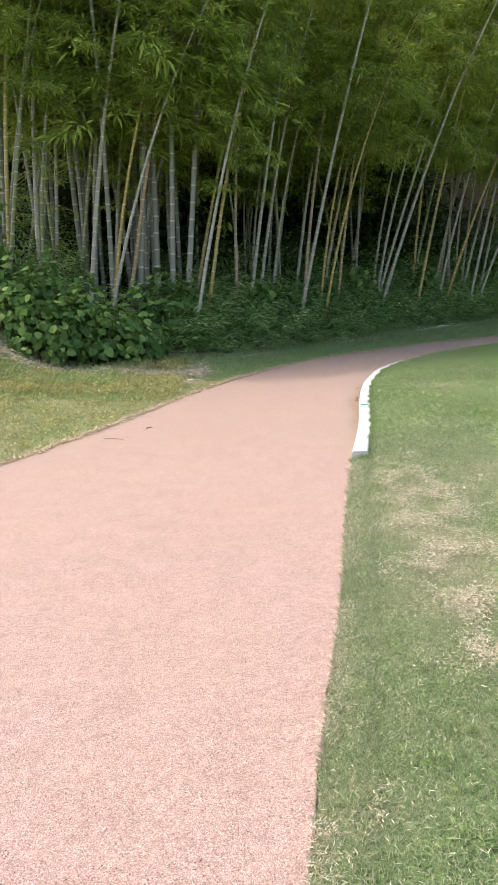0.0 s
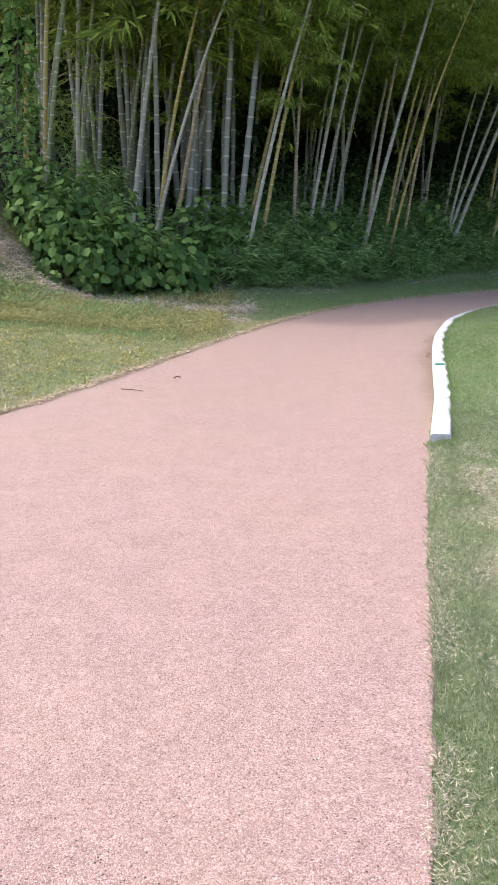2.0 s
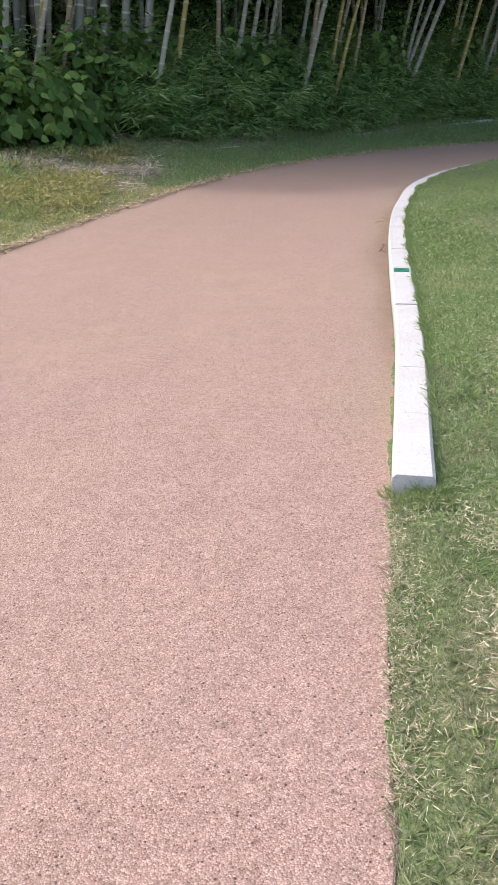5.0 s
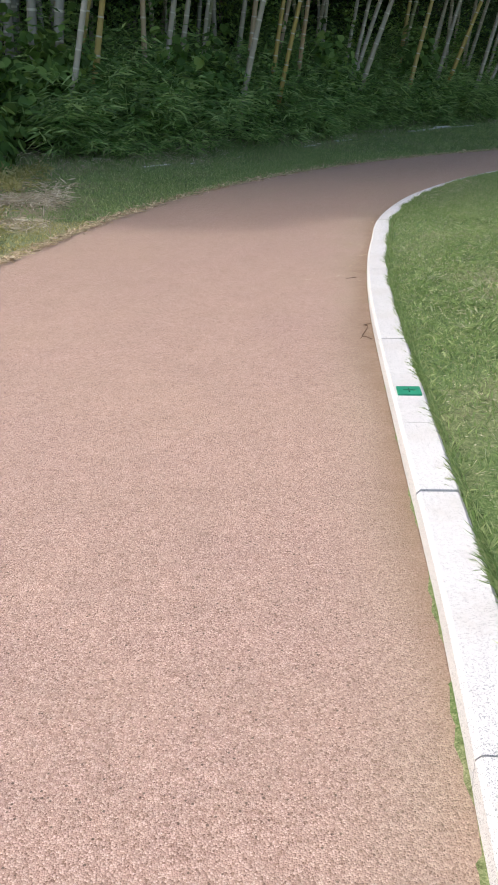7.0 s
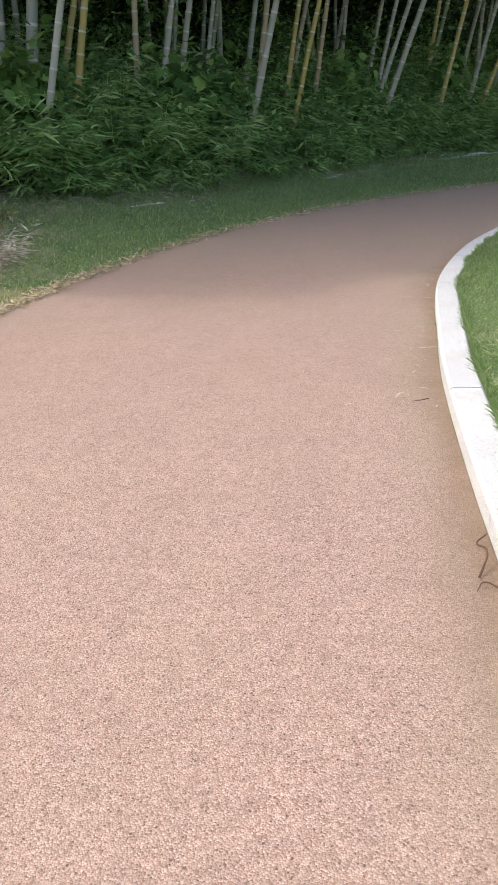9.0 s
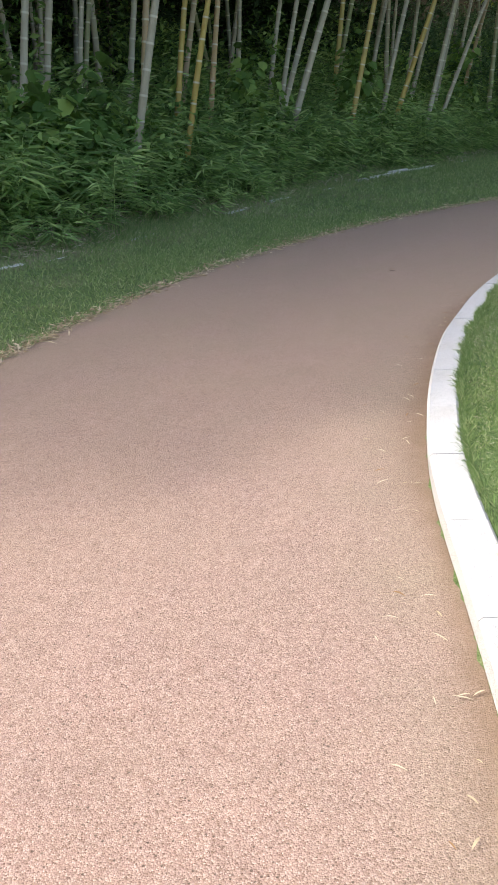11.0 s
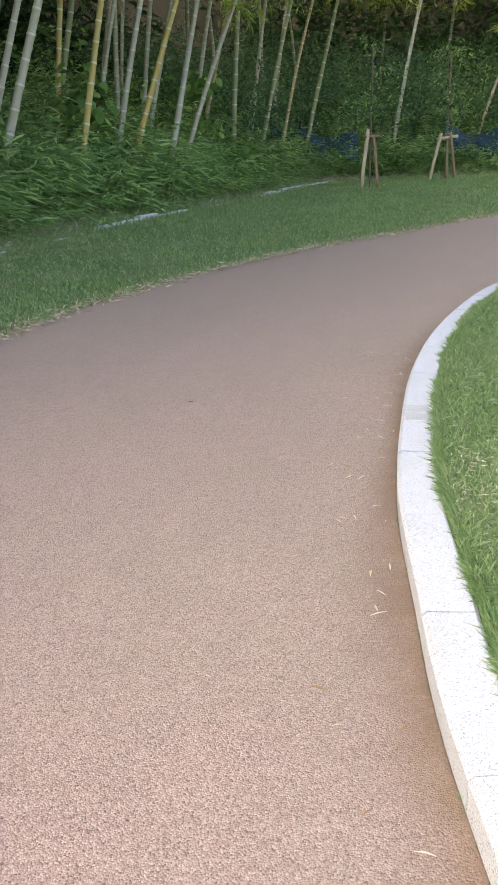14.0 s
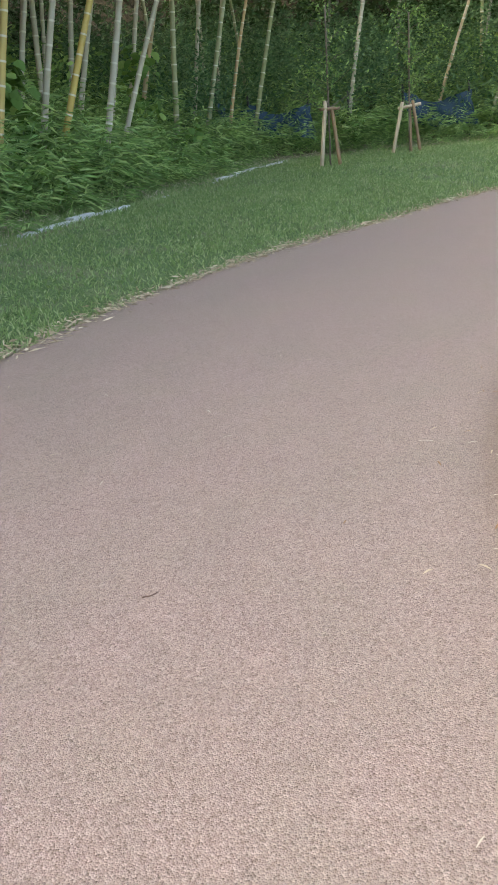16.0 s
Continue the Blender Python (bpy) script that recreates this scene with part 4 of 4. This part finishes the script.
    # straw lying on the lawns
    spots = [(1.92, 5.6, 0.22, 3600), (1.9, 5.0, 0.24, 4200), (1.8, 4.4, 0.2, 3000), (1.74, 3.75, 0.2, 3600), (1.45, 3.4, 0.13, 1500), (1.64, 2.85, 0.17, 3000), (1.5, 2.35, 0.16, 2200), (0.8, 1.38, 0.06, 380),
             (0.76, 1.26, 0.05, 380), (2.28, 5.05, 0.25, 1800), (2.02, 6.4, 0.22, 2200), (1.88, 6.05, 0.16, 1500), (2.6, 8.3, 0.3, 900), (1.5, 4.5, 0.1, 500), (3.6, 12.0, 0.5, 500), (2.3, 7.4, 0.4, 500),
             (4.74, 17.0, 0.1, 420), (4.47, 16.72, 0.12, 500), (4.23, 16.48, 0.12, 600), (5.2, 17.83, 0.1, 260), (4.8, 17.3, 0.09, 300), (7.1, 19.0, 0.3, 700), (5.17, 17.78, 0.13, 600), (4.92, 17.66, 0.1, 450),
             (5.6, 18.4, 0.08, 180), (6.3, 18.4, 0.22, 600), (6.9, 18.2, 0.3, 500)]
    for cx, cy, r, n in spots:
        n = int(n * (0.9 if cy < 9 else 0.25))
        x, y = rng.normal(cx, r * 0.8, n), rng.normal(cy, r, n)
        streak = np.sin(17 * x + 5 * y + 2 * np.sin(6 * y)) + np.sin(9 * y - 4 * x) + rng.normal(0, 0.5, n) > -0.1
        x, y = x[streak], y[streak]
        z = zones(x, y)
        k = np.flatnonzero(~z[3] & z[4] & (z[2] > 0.17))
        way = rng.normal(size=(len(k), 3)) * np.array([1, 1, 0.12]) + np.array([0, 0, 0.1])
        h = ground_from(x, y, z)
        base = np.stack([x[k], y[k], h[k] + rng.uniform(0.004, 0.05, len(k))], 1)
        straw.append(leaf_cards(base, way, rng.uniform(0.012, 0.04, len(k)), rng.uniform(0.002, 0.005, len(k)), 0.05, rng))
    x, y = scatter(0.5, 5.5, 0.8, 20.0, 1000, rng)
    z = zones(x, y)
    k = np.flatnonzero(~z[3] & z[4] & (z[2] > 0.03) & ~((z[2] < 0.2) & (y > 6.7)))
    base = np.stack([x[k], y[k], ground_from(x, y, z)[k] + rng.uniform(0.004, 0.05, len(k))], 1)
    straw.append(leaf_cards(base, rng.normal(size=(len(k), 3)) * np.array([1, 1, 0.15]), rng.uniform(0.012, 0.035, len(k)), rng.uniform(0.0012, 0.003, len(k)), 0.05, rng))
    # thatch along the unkerbed edge
    seg = right_line[(right_line[:, 1] > 0.5) & (right_line[:, 1] < 6.9)]
    n = 9000
    p = seg[rng.integers(0, len(seg), n)] + np.stack([np.abs(rng.normal(0.0, 0.06, n)) - 0.01, rng.normal(0, 0.06, n)], 1)
    p = p[np.sin(p[:, 1] * 7) + np.sin(p[:, 1] * 3.1 + 1) > -0.5]
    base = np.stack([p[:, 0], p[:, 1], np.maximum(ground_z(p[:, 0], p[:, 1]), 0) + rng.uniform(0.002, 0.02, len(p))], 1)
    straw.append(leaf_cards(base, rng.normal(size=(len(p), 3)) * np.array([1, 1, 0.2]), rng.uniform(0.012, 0.035, len(p)), rng.uniform(0.0015, 0.0035, len(p)), 0.05, rng))
    # mown bank at the foot of the mound
    n = 30000
    x = rng.uniform(-8.0, 0.0, n)
    y = 17.3 - 0.1 * (x + 3) + rng.normal(0, 0.75, n)
    patchy = np.sin(2.3 * x + 1.1 * y) + np.sin(3.7 * y - 1.9 * x) + rng.normal(0, 0.6, n) > -0.25
    x, y = x[patchy], y[patchy]
    z = zones(x, y)
    k = np.flatnonzero(~z[3] & ~z[4] & (z[1] > 0.3) & (z[0] < 0.8))
    base = np.stack([x[k], y[k], ground_from(x, y, z)[k] + rng.uniform(0.004, 0.05, len(k))], 1)
    straw.append(leaf_cards(base, rng.normal(size=(len(k), 3)) * np.array([1, 1, 0.3]), rng.uniform(0.07, 0.22, len(k)), rng.uniform(0.01, 0.024, len(k)), 0.1, rng))
    # foot of the undergrowth
    c = along_forest(19000, -0.15, 0.9, rng, -1.5)
    base = np.stack([c[:, 0], c[:, 1], ground_z(c[:, 0], c[:, 1]) + rng.uniform(0.004, 0.06, len(c))], 1)
    keep = rng.random(len(c)) < 0.35 + 0.65 * (np.sin(c[:, 0] * 1.3) > 0)
    base = base[keep]
    straw.append(leaf_cards(base, rng.normal(size=(len(base), 3)) * np.array([1, 1, 0.4]) + np.array([0, 0, 0.2]), rng.uniform(0.06, 0.2, len(base)), rng.uniform(0.008, 0.018, len(base)), 0.2, rng))
    stuff("dry_grass", straw, M_STRAW, "pale dry straw lying on the lawn", "dry grass")
    # litter swept to the outer edge of the path
    seg = left_line[(left_line[:, 1] > 5)]
    n = 9000
    i = rng.integers(1, len(seg) - 1, n)
    t = unit(seg[i + 1] - seg[i - 1])
    off = rng.normal(0.02, 0.055, n) * (0.5 + 0.9 * smooth((seg[i, 1] - 12) / 10))
    p = seg[i] + np.stack([-t[:, 1], t[:, 0]], 1) * off[:, None] + t * rng.normal(0, 0.06, n)[:, None]
    base = np.stack([p[:, 0], p[:, 1], np.maximum(ground_z(p[:, 0], p[:, 1]), 0) + rng.uniform(0.004, 0.03, n)], 1)
    litter.append(leaf_cards(base, rng.normal(size=(n, 3)) * np.array([1, 1, 0.2]), rng.uniform(0.03, 0.12, n), rng.uniform(0.008, 0.022, n), 0.02, rng))
    stuff("leaf_litter", litter, M_LITTER, "dry bamboo leaf litter along the path's edge", "leaf litter")


build_lawn()


# ---- kerb and edging ----
def block_run(line, s0, s1, width, top, depth, side, bevel, sag=None):
    """One kerb block bent along the line from s0 to s1, standing off to one side of it."""
    step = np.concatenate([[0], np.cumsum(np.linalg.norm(np.diff(line, axis=0), axis=1))])
    at = np.linspace(s0, s1, 5)
    p = np.stack([np.interp(at, step, line[:, k]) for k in range(2)], 1)
    a2 = np.stack([np.interp(at + 0.02, step, line[:, k]) for k in range(2)], 1)
    t = unit(a2 - p)
    nrm = np.stack([t[:, 1], -t[:, 0]], 1) * side
    prof = [(0.0, -depth), (0.0, top - bevel), (bevel, top), (width - bevel, top), (width, top - bevel), (width, -depth)]
    v = np.array([[(p[i] + nrm[i] * o).tolist() + [h] for o, h in prof] for i in range(5)])
    n = len(prof)
    idx = np.arange(5 * n).reshape(5, n)
    f = [[idx[i, j], idx[i + 1, j], idx[i + 1, (j + 1) % n], idx[i, (j + 1) % n]] for i in range(4) for j in range(n)]
    caps = [idx[0].tolist(), idx[-1][::-1].tolist()]
    c = v.reshape(-1, 3).mean(0)
    me = bpy.data.meshes.new("block")
    me.from_pydata((v.reshape(-1, 3) - c).tolist(), [], [[int(q) for q in r] for r in f] + caps)
    me.update()
    return me, c


KERB_TOP = 0.09


def build_kerb():
    root = tagged(new("kerb"), "white granite kerb curving along the lawn's edge", "kerb", kind="structure")
    start = np.argmin(np.hypot(right_line[:, 0] - 1.62, right_line[:, 1] - 6.8))
    line = right_line[start:]
    total = np.linalg.norm(np.diff(line, axis=0), axis=1).sum()
    s, k = 0.0, 0
    rng = np.random.default_rng(2)
    while s + 0.6 < total:
        me, c = block_run(line, s + 0.002, s + 0.597, 0.148, KERB_TOP + rng.normal(0, 0.0015), 0.1, 1, 0.013)
        me.materials.append(M_KERB)
        part("kerb_stone", me, root, m=Matrix.Translation(c))
        s += 0.6
    root2 = tagged(new("edging"), "low concrete edging strip between grass verge and undergrowth", "edging", kind="structure")
    total = np.linalg.norm(np.diff(edging_line, axis=0), axis=1).sum()
    s = 0.0
    while s + 0.6 < total:
        mid = edging_line[min(len(edging_line) - 1, int((s + 0.3) / 0.1))]
        gz = float(ground_z(mid[0], mid[1])[0])
        me, c = block_run(edging_line, s + 0.003, s + 0.597, 0.12, gz + (0.05 if 6.8 < mid[0] < 9.2 or mid[0] > 12.8 else 0.0) + rng.normal(0, 0.012), 0.05, -1, 0.008)
        me.materials.append(M_EDGING)
        part("edging_block", me, root2, m=Matrix.Translation(c))
        s += 0.6


def bevel_box(name, sx, sy, sz, mat, bevel=0.003):
    bm = bmesh.new()
    bmesh.ops.create_cube(bm, size=1)
    bmesh.ops.scale(bm, vec=(sx, sy, sz), verts=bm.verts)
    bmesh.ops.bevel(bm, geom=bm.edges[:], offset=bevel, segments=2, affect="EDGES", profile=0.5)
    return bm_mesh(name, bm, mat, False)


def build_plates():
    i = np.argmin(np.hypot(right_line[:, 0] - 2.2, right_line[:, 1] - 10.1))
    t = unit(right_line[i + 1] - right_line[i - 1])
    n = np.array([t[1], -t[0]])
    turn = math.degrees(math.atan2(n[1], n[0]))
    p = right_line[i] + n * 0.075
    plate = new("marker_plate")
    plate.matrix_basis = pose(p[0], p[1], KERB_TOP + 0.003, 0, 0, turn)
    tagged(plate, "small green survey marker plate set on the kerb", "marker plate")
    part("plate", bevel_box("plate", 0.105, 0.105, 0.012, M_GREEN), plate)
    part("cross_mark", bevel_box("cross_mark", 0.05, 0.006, 0.002, M_GREEN_DARK, 0.0005), plate, m=pose(0, 0, 0.0068))
    part("cross_mark", bevel_box("cross_mark", 0.006, 0.05, 0.002, M_GREEN_DARK, 0.0005), plate, m=pose(0, 0, 0.0072))
    i = np.argmin(np.hypot(right_line[:, 0] - 5.36, right_line[:, 1] - 18.5))
    t = unit(right_line[i + 1] - right_line[i - 1])
    n = np.array([t[1], -t[0]])
    turn = math.degrees(math.atan2(n[1], n[0]))
    for d, s in ((-0.06, 0.1), (0.06, 0.09)):
        p = right_line[i] + n * 0.07 + t * d
        ob = new("stone_plate", bevel_box("stone_plate", 0.1, s, 0.01, M_PLATE_GREY))
        ob.matrix_basis = pose(p[0], p[1], KERB_TOP + 0.001, 0, 0, turn)
        tagged(ob, "worn grey square stone plate set on the kerb", "stone plate", "stone plates on the kerb")


build_kerb()
build_plates()


# ---- loose things ----
def build_log():
    g = float(ground_z(-4.6, 9.9)[0])
    log = new("log_bench")
    log.matrix_basis = pose(-3.72, 10.0, g - 0.02, 0, 0, 8)
    tagged(log, "reddish-brown log bench resting on short cross logs on the lawn", "log bench")

    def cyl(name, r, length, mat, end_mat, flat=None):
        bm = bmesh.new()
        bmesh.ops.create_cone(bm, cap_ends=True, segments=28, radius1=r, radius2=r, depth=length)
        bmesh.ops.bevel(bm, geom=[e for e in bm.edges if len(e.link_faces) == 2 and any(len(f.verts) > 4 for f in e.link_faces)], offset=0.012, segments=2, affect="EDGES")
        for v in bm.verts:
            v.co.x *= 1 + 0.012 * math.sin(v.co.z * 5)
            v.co.y *= 1 + 0.012 * math.cos(v.co.z * 4)
        bmesh.ops.rotate(bm, verts=bm.verts, cent=(0, 0, 0), matrix=Matrix.Rotation(radians(90), 3, "Y"))
        if flat is not None:
            for v in bm.verts:
                v.co.z = min(v.co.z, flat)
        me = bm_mesh(name, bm, mat, True)
        me.materials.append(end_mat)
        for p in me.polygons:
            if len(p.vertices) > 8:
                p.material_index = 1
                p.use_smooth = False
        return me
    part("seat_log", cyl("seat_log", 0.175, 1.9, M_LOG, M_LOG_END, 0.15), log, m=pose(-0.95, 0, 0.29))
    part("seat_top", bevel_box("seat_top", 1.88, 0.16, 0.008, M_LOG_TOP), log, "bleached flat top", pose(-0.95, 0, 0.443))
    foot = cyl("foot_log", 0.085, 0.42, M_LOG, M_LOG_END)
    for x in (-0.24, -1.6):
        part("foot_log", foot, log, m=pose(x, 0, 0.075, 0, 0, 90))


def pole(name, a, b, r, mat, parent, label="", sides=10):
    a, b = Vector(a), Vector(b)
    n = 6
    p = [a.lerp(b, i / (n - 1)) for i in range(n)]
    v, f = tube([tuple(q) for q in p], [r * (1 + 0.05 * math.sin(i * 2.1)) for i in range(n)], sides)
    caps = []
    k = len(v)
    v = np.vstack([v, [tuple(a)], [tuple(b)]])
    for i in range(sides):
        j = (i + 1) % sides
        caps += [(k, j, i), (k + 1, k - sides + i, k - sides + j)]
    return part(name, np_mesh(name, v, np.vstack([f, caps]), [mat], True), parent, label)


def sapling(x, y, kind, seed):
    rng = np.random.default_rng(seed)
    z = float(ground_z(x, y)[0])
    tree = new("young_tree")
    tree.location = (x, y, z)
    tagged(tree, "thin young tree with sparse green leaves tied to stakes", "tree", "staked young trees")
    pole("trunk", (0, 0, -0.05), (0.05, 0, 3.2), 0.02, M_BARK, tree)
    tubes, base, way = [], [], []
    for _ in range(26):
        h = 1.0 + 2.2 * rng.random()
        az = rng.random() * 6.283
        ln = 0.3 + 0.6 * rng.random() * (3.4 - h) / 2
        o = np.array([math.cos(az), math.sin(az), 0.5])
        t = np.linspace(0, 1, 5)[:, None]
        p = np.array([0.015 * h, 0, h]) + o * ln * t
        tubes.append(tube(p, np.linspace(0.007, 0.002, 5), 3))
        k = 22
        q = p[rng.integers(1, 5, k)] + rng.normal(size=(k, 3)) * 0.09
        base.append(q)
        way.append(o * 0.5 + rng.normal(size=(k, 3)) * 0.6)
    part("branches", np_mesh("branches", *join(tubes), [M_BARK]), tree)
    base, way = np.vstack(base), np.vstack(way)
    part("foliage", np_mesh("foliage", *leaf_cards(base, way, rng.uniform(0.06, 0.11, len(base)), 0.045, 0.2, rng), [M_LEAF_SHRUB]), tree)
    st = new("tree_stake")
    st.location = (x, y, z)
    tagged(st, "pale wooden tripod of tree stakes with a crossbar", "tree stake", "tree stakes")
    if kind == 0:
        pole("post", (-0.22, 0.05, -0.1), (-0.07, -0.02, 1.34), 0.045, M_STAKE, st, "pale fresh post")
        pole("post", (0.13, -0.2, -0.1), (0.06, -0.05, 1.2), 0.04, M_STAKE_DARK, st, "brown post in shade")
        pole("crossbar", (-0.2, 0.02, 1.17), (0.22, -0.12, 1.17), 0.035, M_STAKE_DARK, st)
    else:
        pole("post", (-0.36, 0.25, -0.1), (-0.13, 0.08, 1.2), 0.045, M_STAKE, st)
        pole("post", (0.2, -0.2, -0.1), (0.08, -0.06, 1.22), 0.04, M_STAKE_DARK, st)
        pole("post", (0.02, -0.05, -0.1), (0.05, 0.02, 1.15), 0.035, M_STAKE_DARK, st)
        pole("crossbar", (-0.22, 0.15, 1.05), (0.26, -0.17, 1.12), 0.04, M_STAKE, st)


def build_net():
    rng = np.random.default_rng(6)
    posts = [(16.4, 38.8), (17.3, 38.6), (18.9, 38.0), (20.0, 37.6), (21.6, 37.1), (22.8, 35.7)]
    fence = new("net_fence")
    fence.location = (*posts[0], float(ground_z(*posts[0])[0]))
    tagged(fence, "sagging dark blue netting strung between thin black posts", "net fence")
    o = Vector(fence.location)
    for x, y in posts:
        z = float(ground_z(x, y)[0])
        pole("post", (x - o.x, y - o.y, z - o.z - 0.1), (x - o.x, y - o.y, z - o.z + 1.45), 0.03, M_POST, fence)
    for k in (0, 1, 4):
        (xa, ya), (xb, yb) = posts[k], posts[k + 1]
        nu, nv = 22, 9
        u, w = np.meshgrid(np.linspace(0, 1, nu), np.linspace(0, 1, nv), indexing="ij")
        x, y = xa + (xb - xa) * u, ya + (yb - ya) * u
        gz = ground_z(x.ravel(), y.ravel()).reshape(x.shape)
        sag = 0.28 * np.sin(np.pi * u)
        fold = 0.05 * np.sin(14 * u + 6 * w) + 0.03 * np.sin(31 * u + 9 * w)
        z = gz + 0.3 + w * (0.95 - sag) + 0.03 * np.sin(11 * u)
        v = np.stack([x + fold * 0.6 - o.x, y - np.abs(fold) - 0.3 * (1 - w) - o.y, z - o.z], -1).reshape(-1, 3)
        part("net", np_mesh("net", v, grid_faces(nu, nv), [M_NET], True), fence)


def build_yellow_bamboo():
    for x, y, lx, ly, s in ((24.0, 35.2, -0.12, -0.1, 0.24), (24.6, 34.6, 0.1, -0.05, 0.26), (25.1, 33.9, 0.22, -0.1, 0.25)):
        bamboo(x, y, lx, ly, 3, 1, "yellow", None, s * 1.5)


def leaf_thing(name, length, width, mat, curl):
    t = np.linspace(0, 1, 7)
    w = width * np.sin(np.pi * np.clip(t * 0.96 + 0.02, 0, 1)) ** 0.8
    z = curl * np.sin(t * np.pi) * length
    v = np.vstack([np.stack([t * length, s * w * 0.5, z + abs(s) * 0.12 * width], 1) for s in (-1, 0, 1)])
    i = np.arange(21).reshape(3, 7)
    f = np.stack([i[:-1, :-1], i[:-1, 1:], i[1:, 1:], i[1:, :-1]], -1).reshape(-1, 4)
    return np_mesh(name, v, f, [mat], True)


def build_fallen():
    rng = np.random.default_rng(14)
    kinds = [leaf_thing("fallen_leaf", 0.1, 0.011, M_STRAW, 0.05), leaf_thing("fallen_leaf", 0.075, 0.009, M_STRAW, 0.09), leaf_thing("fallen_leaf", 0.07, 0.012, M_LITTER, 0.12), leaf_thing("fallen_leaf", 0.085, 0.013, M_LEAF_BROWN, 0.1)]
    line = right_line[(right_line[:, 1] > 12.5) & (right_line[:, 1] < 21)]
    spots = []
    for _ in range(170):
        i = rng.integers(1, len(line) - 1)
        t = unit(line[i + 1] - line[i - 1])
        spots.append(line[i] - np.array([t[1], -t[0]]) * (0.03 + abs(rng.normal(0, 0.14))))
    for _ in range(55):
        spots.append(np.array([rng.uniform(1.5, 9), rng.uniform(16.5, 24)]))
    for p in spots:
        if not inside(path_poly, np.array([p[0]]), np.array([p[1]]))[0]:
            continue
        ob = new("fallen_leaf", kinds[int(rng.integers(4))])
        ob.matrix_basis = pose(p[0], p[1], 0.005, rng.normal(0, 4), 0, rng.uniform(0, 360)) @ Matrix.Scale(rng.uniform(0.3, 0.65), 4)
        tagged(ob, "dry bamboo leaf fallen on the path", "leaf", "fallen leaves on the path")

    def twig(points, r, label):
        points = np.array(points, float)
        for _ in range(2):
            a, b = points[:-1], points[1:]
            mid = np.stack([a * 0.75 + b * 0.25, a * 0.25 + b * 0.75], 1).reshape(-1, 3)
            points = np.vstack([points[:1], mid, points[-1:]])
        v, f = tube(points, np.linspace(r, r * 0.5, len(points)), 6)
        tagged(new("twig", np_mesh("twig", v, f, [M_TWIG], True)), label, "twig")
    twig([(-1.1, 9.12, 0.012), (-1.0, 9.07, 0.016), (-0.93, 9.05, 0.012), (-0.85, 9.0, 0.01)], 0.005, "thin dark stick lying on the pink path")
    twig([(-0.64, 9.76, 0.012), (-0.61, 9.79, 0.03), (-0.57, 9.8, 0.012)], 0.008, "small dark curled twig on the pink path")
    twig([(2.33, 11.27, 0.01), (2.39, 11.36, 0.045), (2.36, 11.42, 0.03), (2.43, 11.5, 0.015)], 0.004, "curled brown twig lying beside the kerb")
    twig([(2.37, 11.2, 0.008), (2.33, 11.24, 0.02), (2.3, 11.2, 0.01)], 0.003, "curled brown twig lying beside the kerb")
    twig([(2.62, 12.8, 0.01), (2.58, 12.77, 0.015), (2.54, 12.78, 0.008)], 0.003, "short dark twig lying beside the kerb")
    twig([(4.74, 19.5, 0.008), (4.765, 19.485, 0.011), (4.79, 19.5, 0.006)], 0.0025, "short dark twig lying on the path")


def build_beam():
    z = float(ground_z(20.0, 27.6)[0])
    beam = new("timber_beam")
    beam.matrix_basis = pose(20.9, 27.35, z, 0, 0, 4)
    tagged(beam, "squared pale timber beam seat lying on the far grass verge", "timber beam")
    part("beam", bevel_box("beam", 1.8, 0.22, 0.16, M_STAKE, 0.012), beam, m=pose(0, 0, 0.2))
    for x in (-0.6, 0.6):
        part("support", bevel_box("support", 0.16, 0.2, 0.14, M_STAKE_DARK, 0.01), beam, m=pose(x, 0, 0.055))


build_log()
build_beam()
sapling(15.85, 33.1, 0, 3)
sapling(19.45, 34.5, 1, 4)
build_net()
build_yellow_bamboo()
build_fallen()
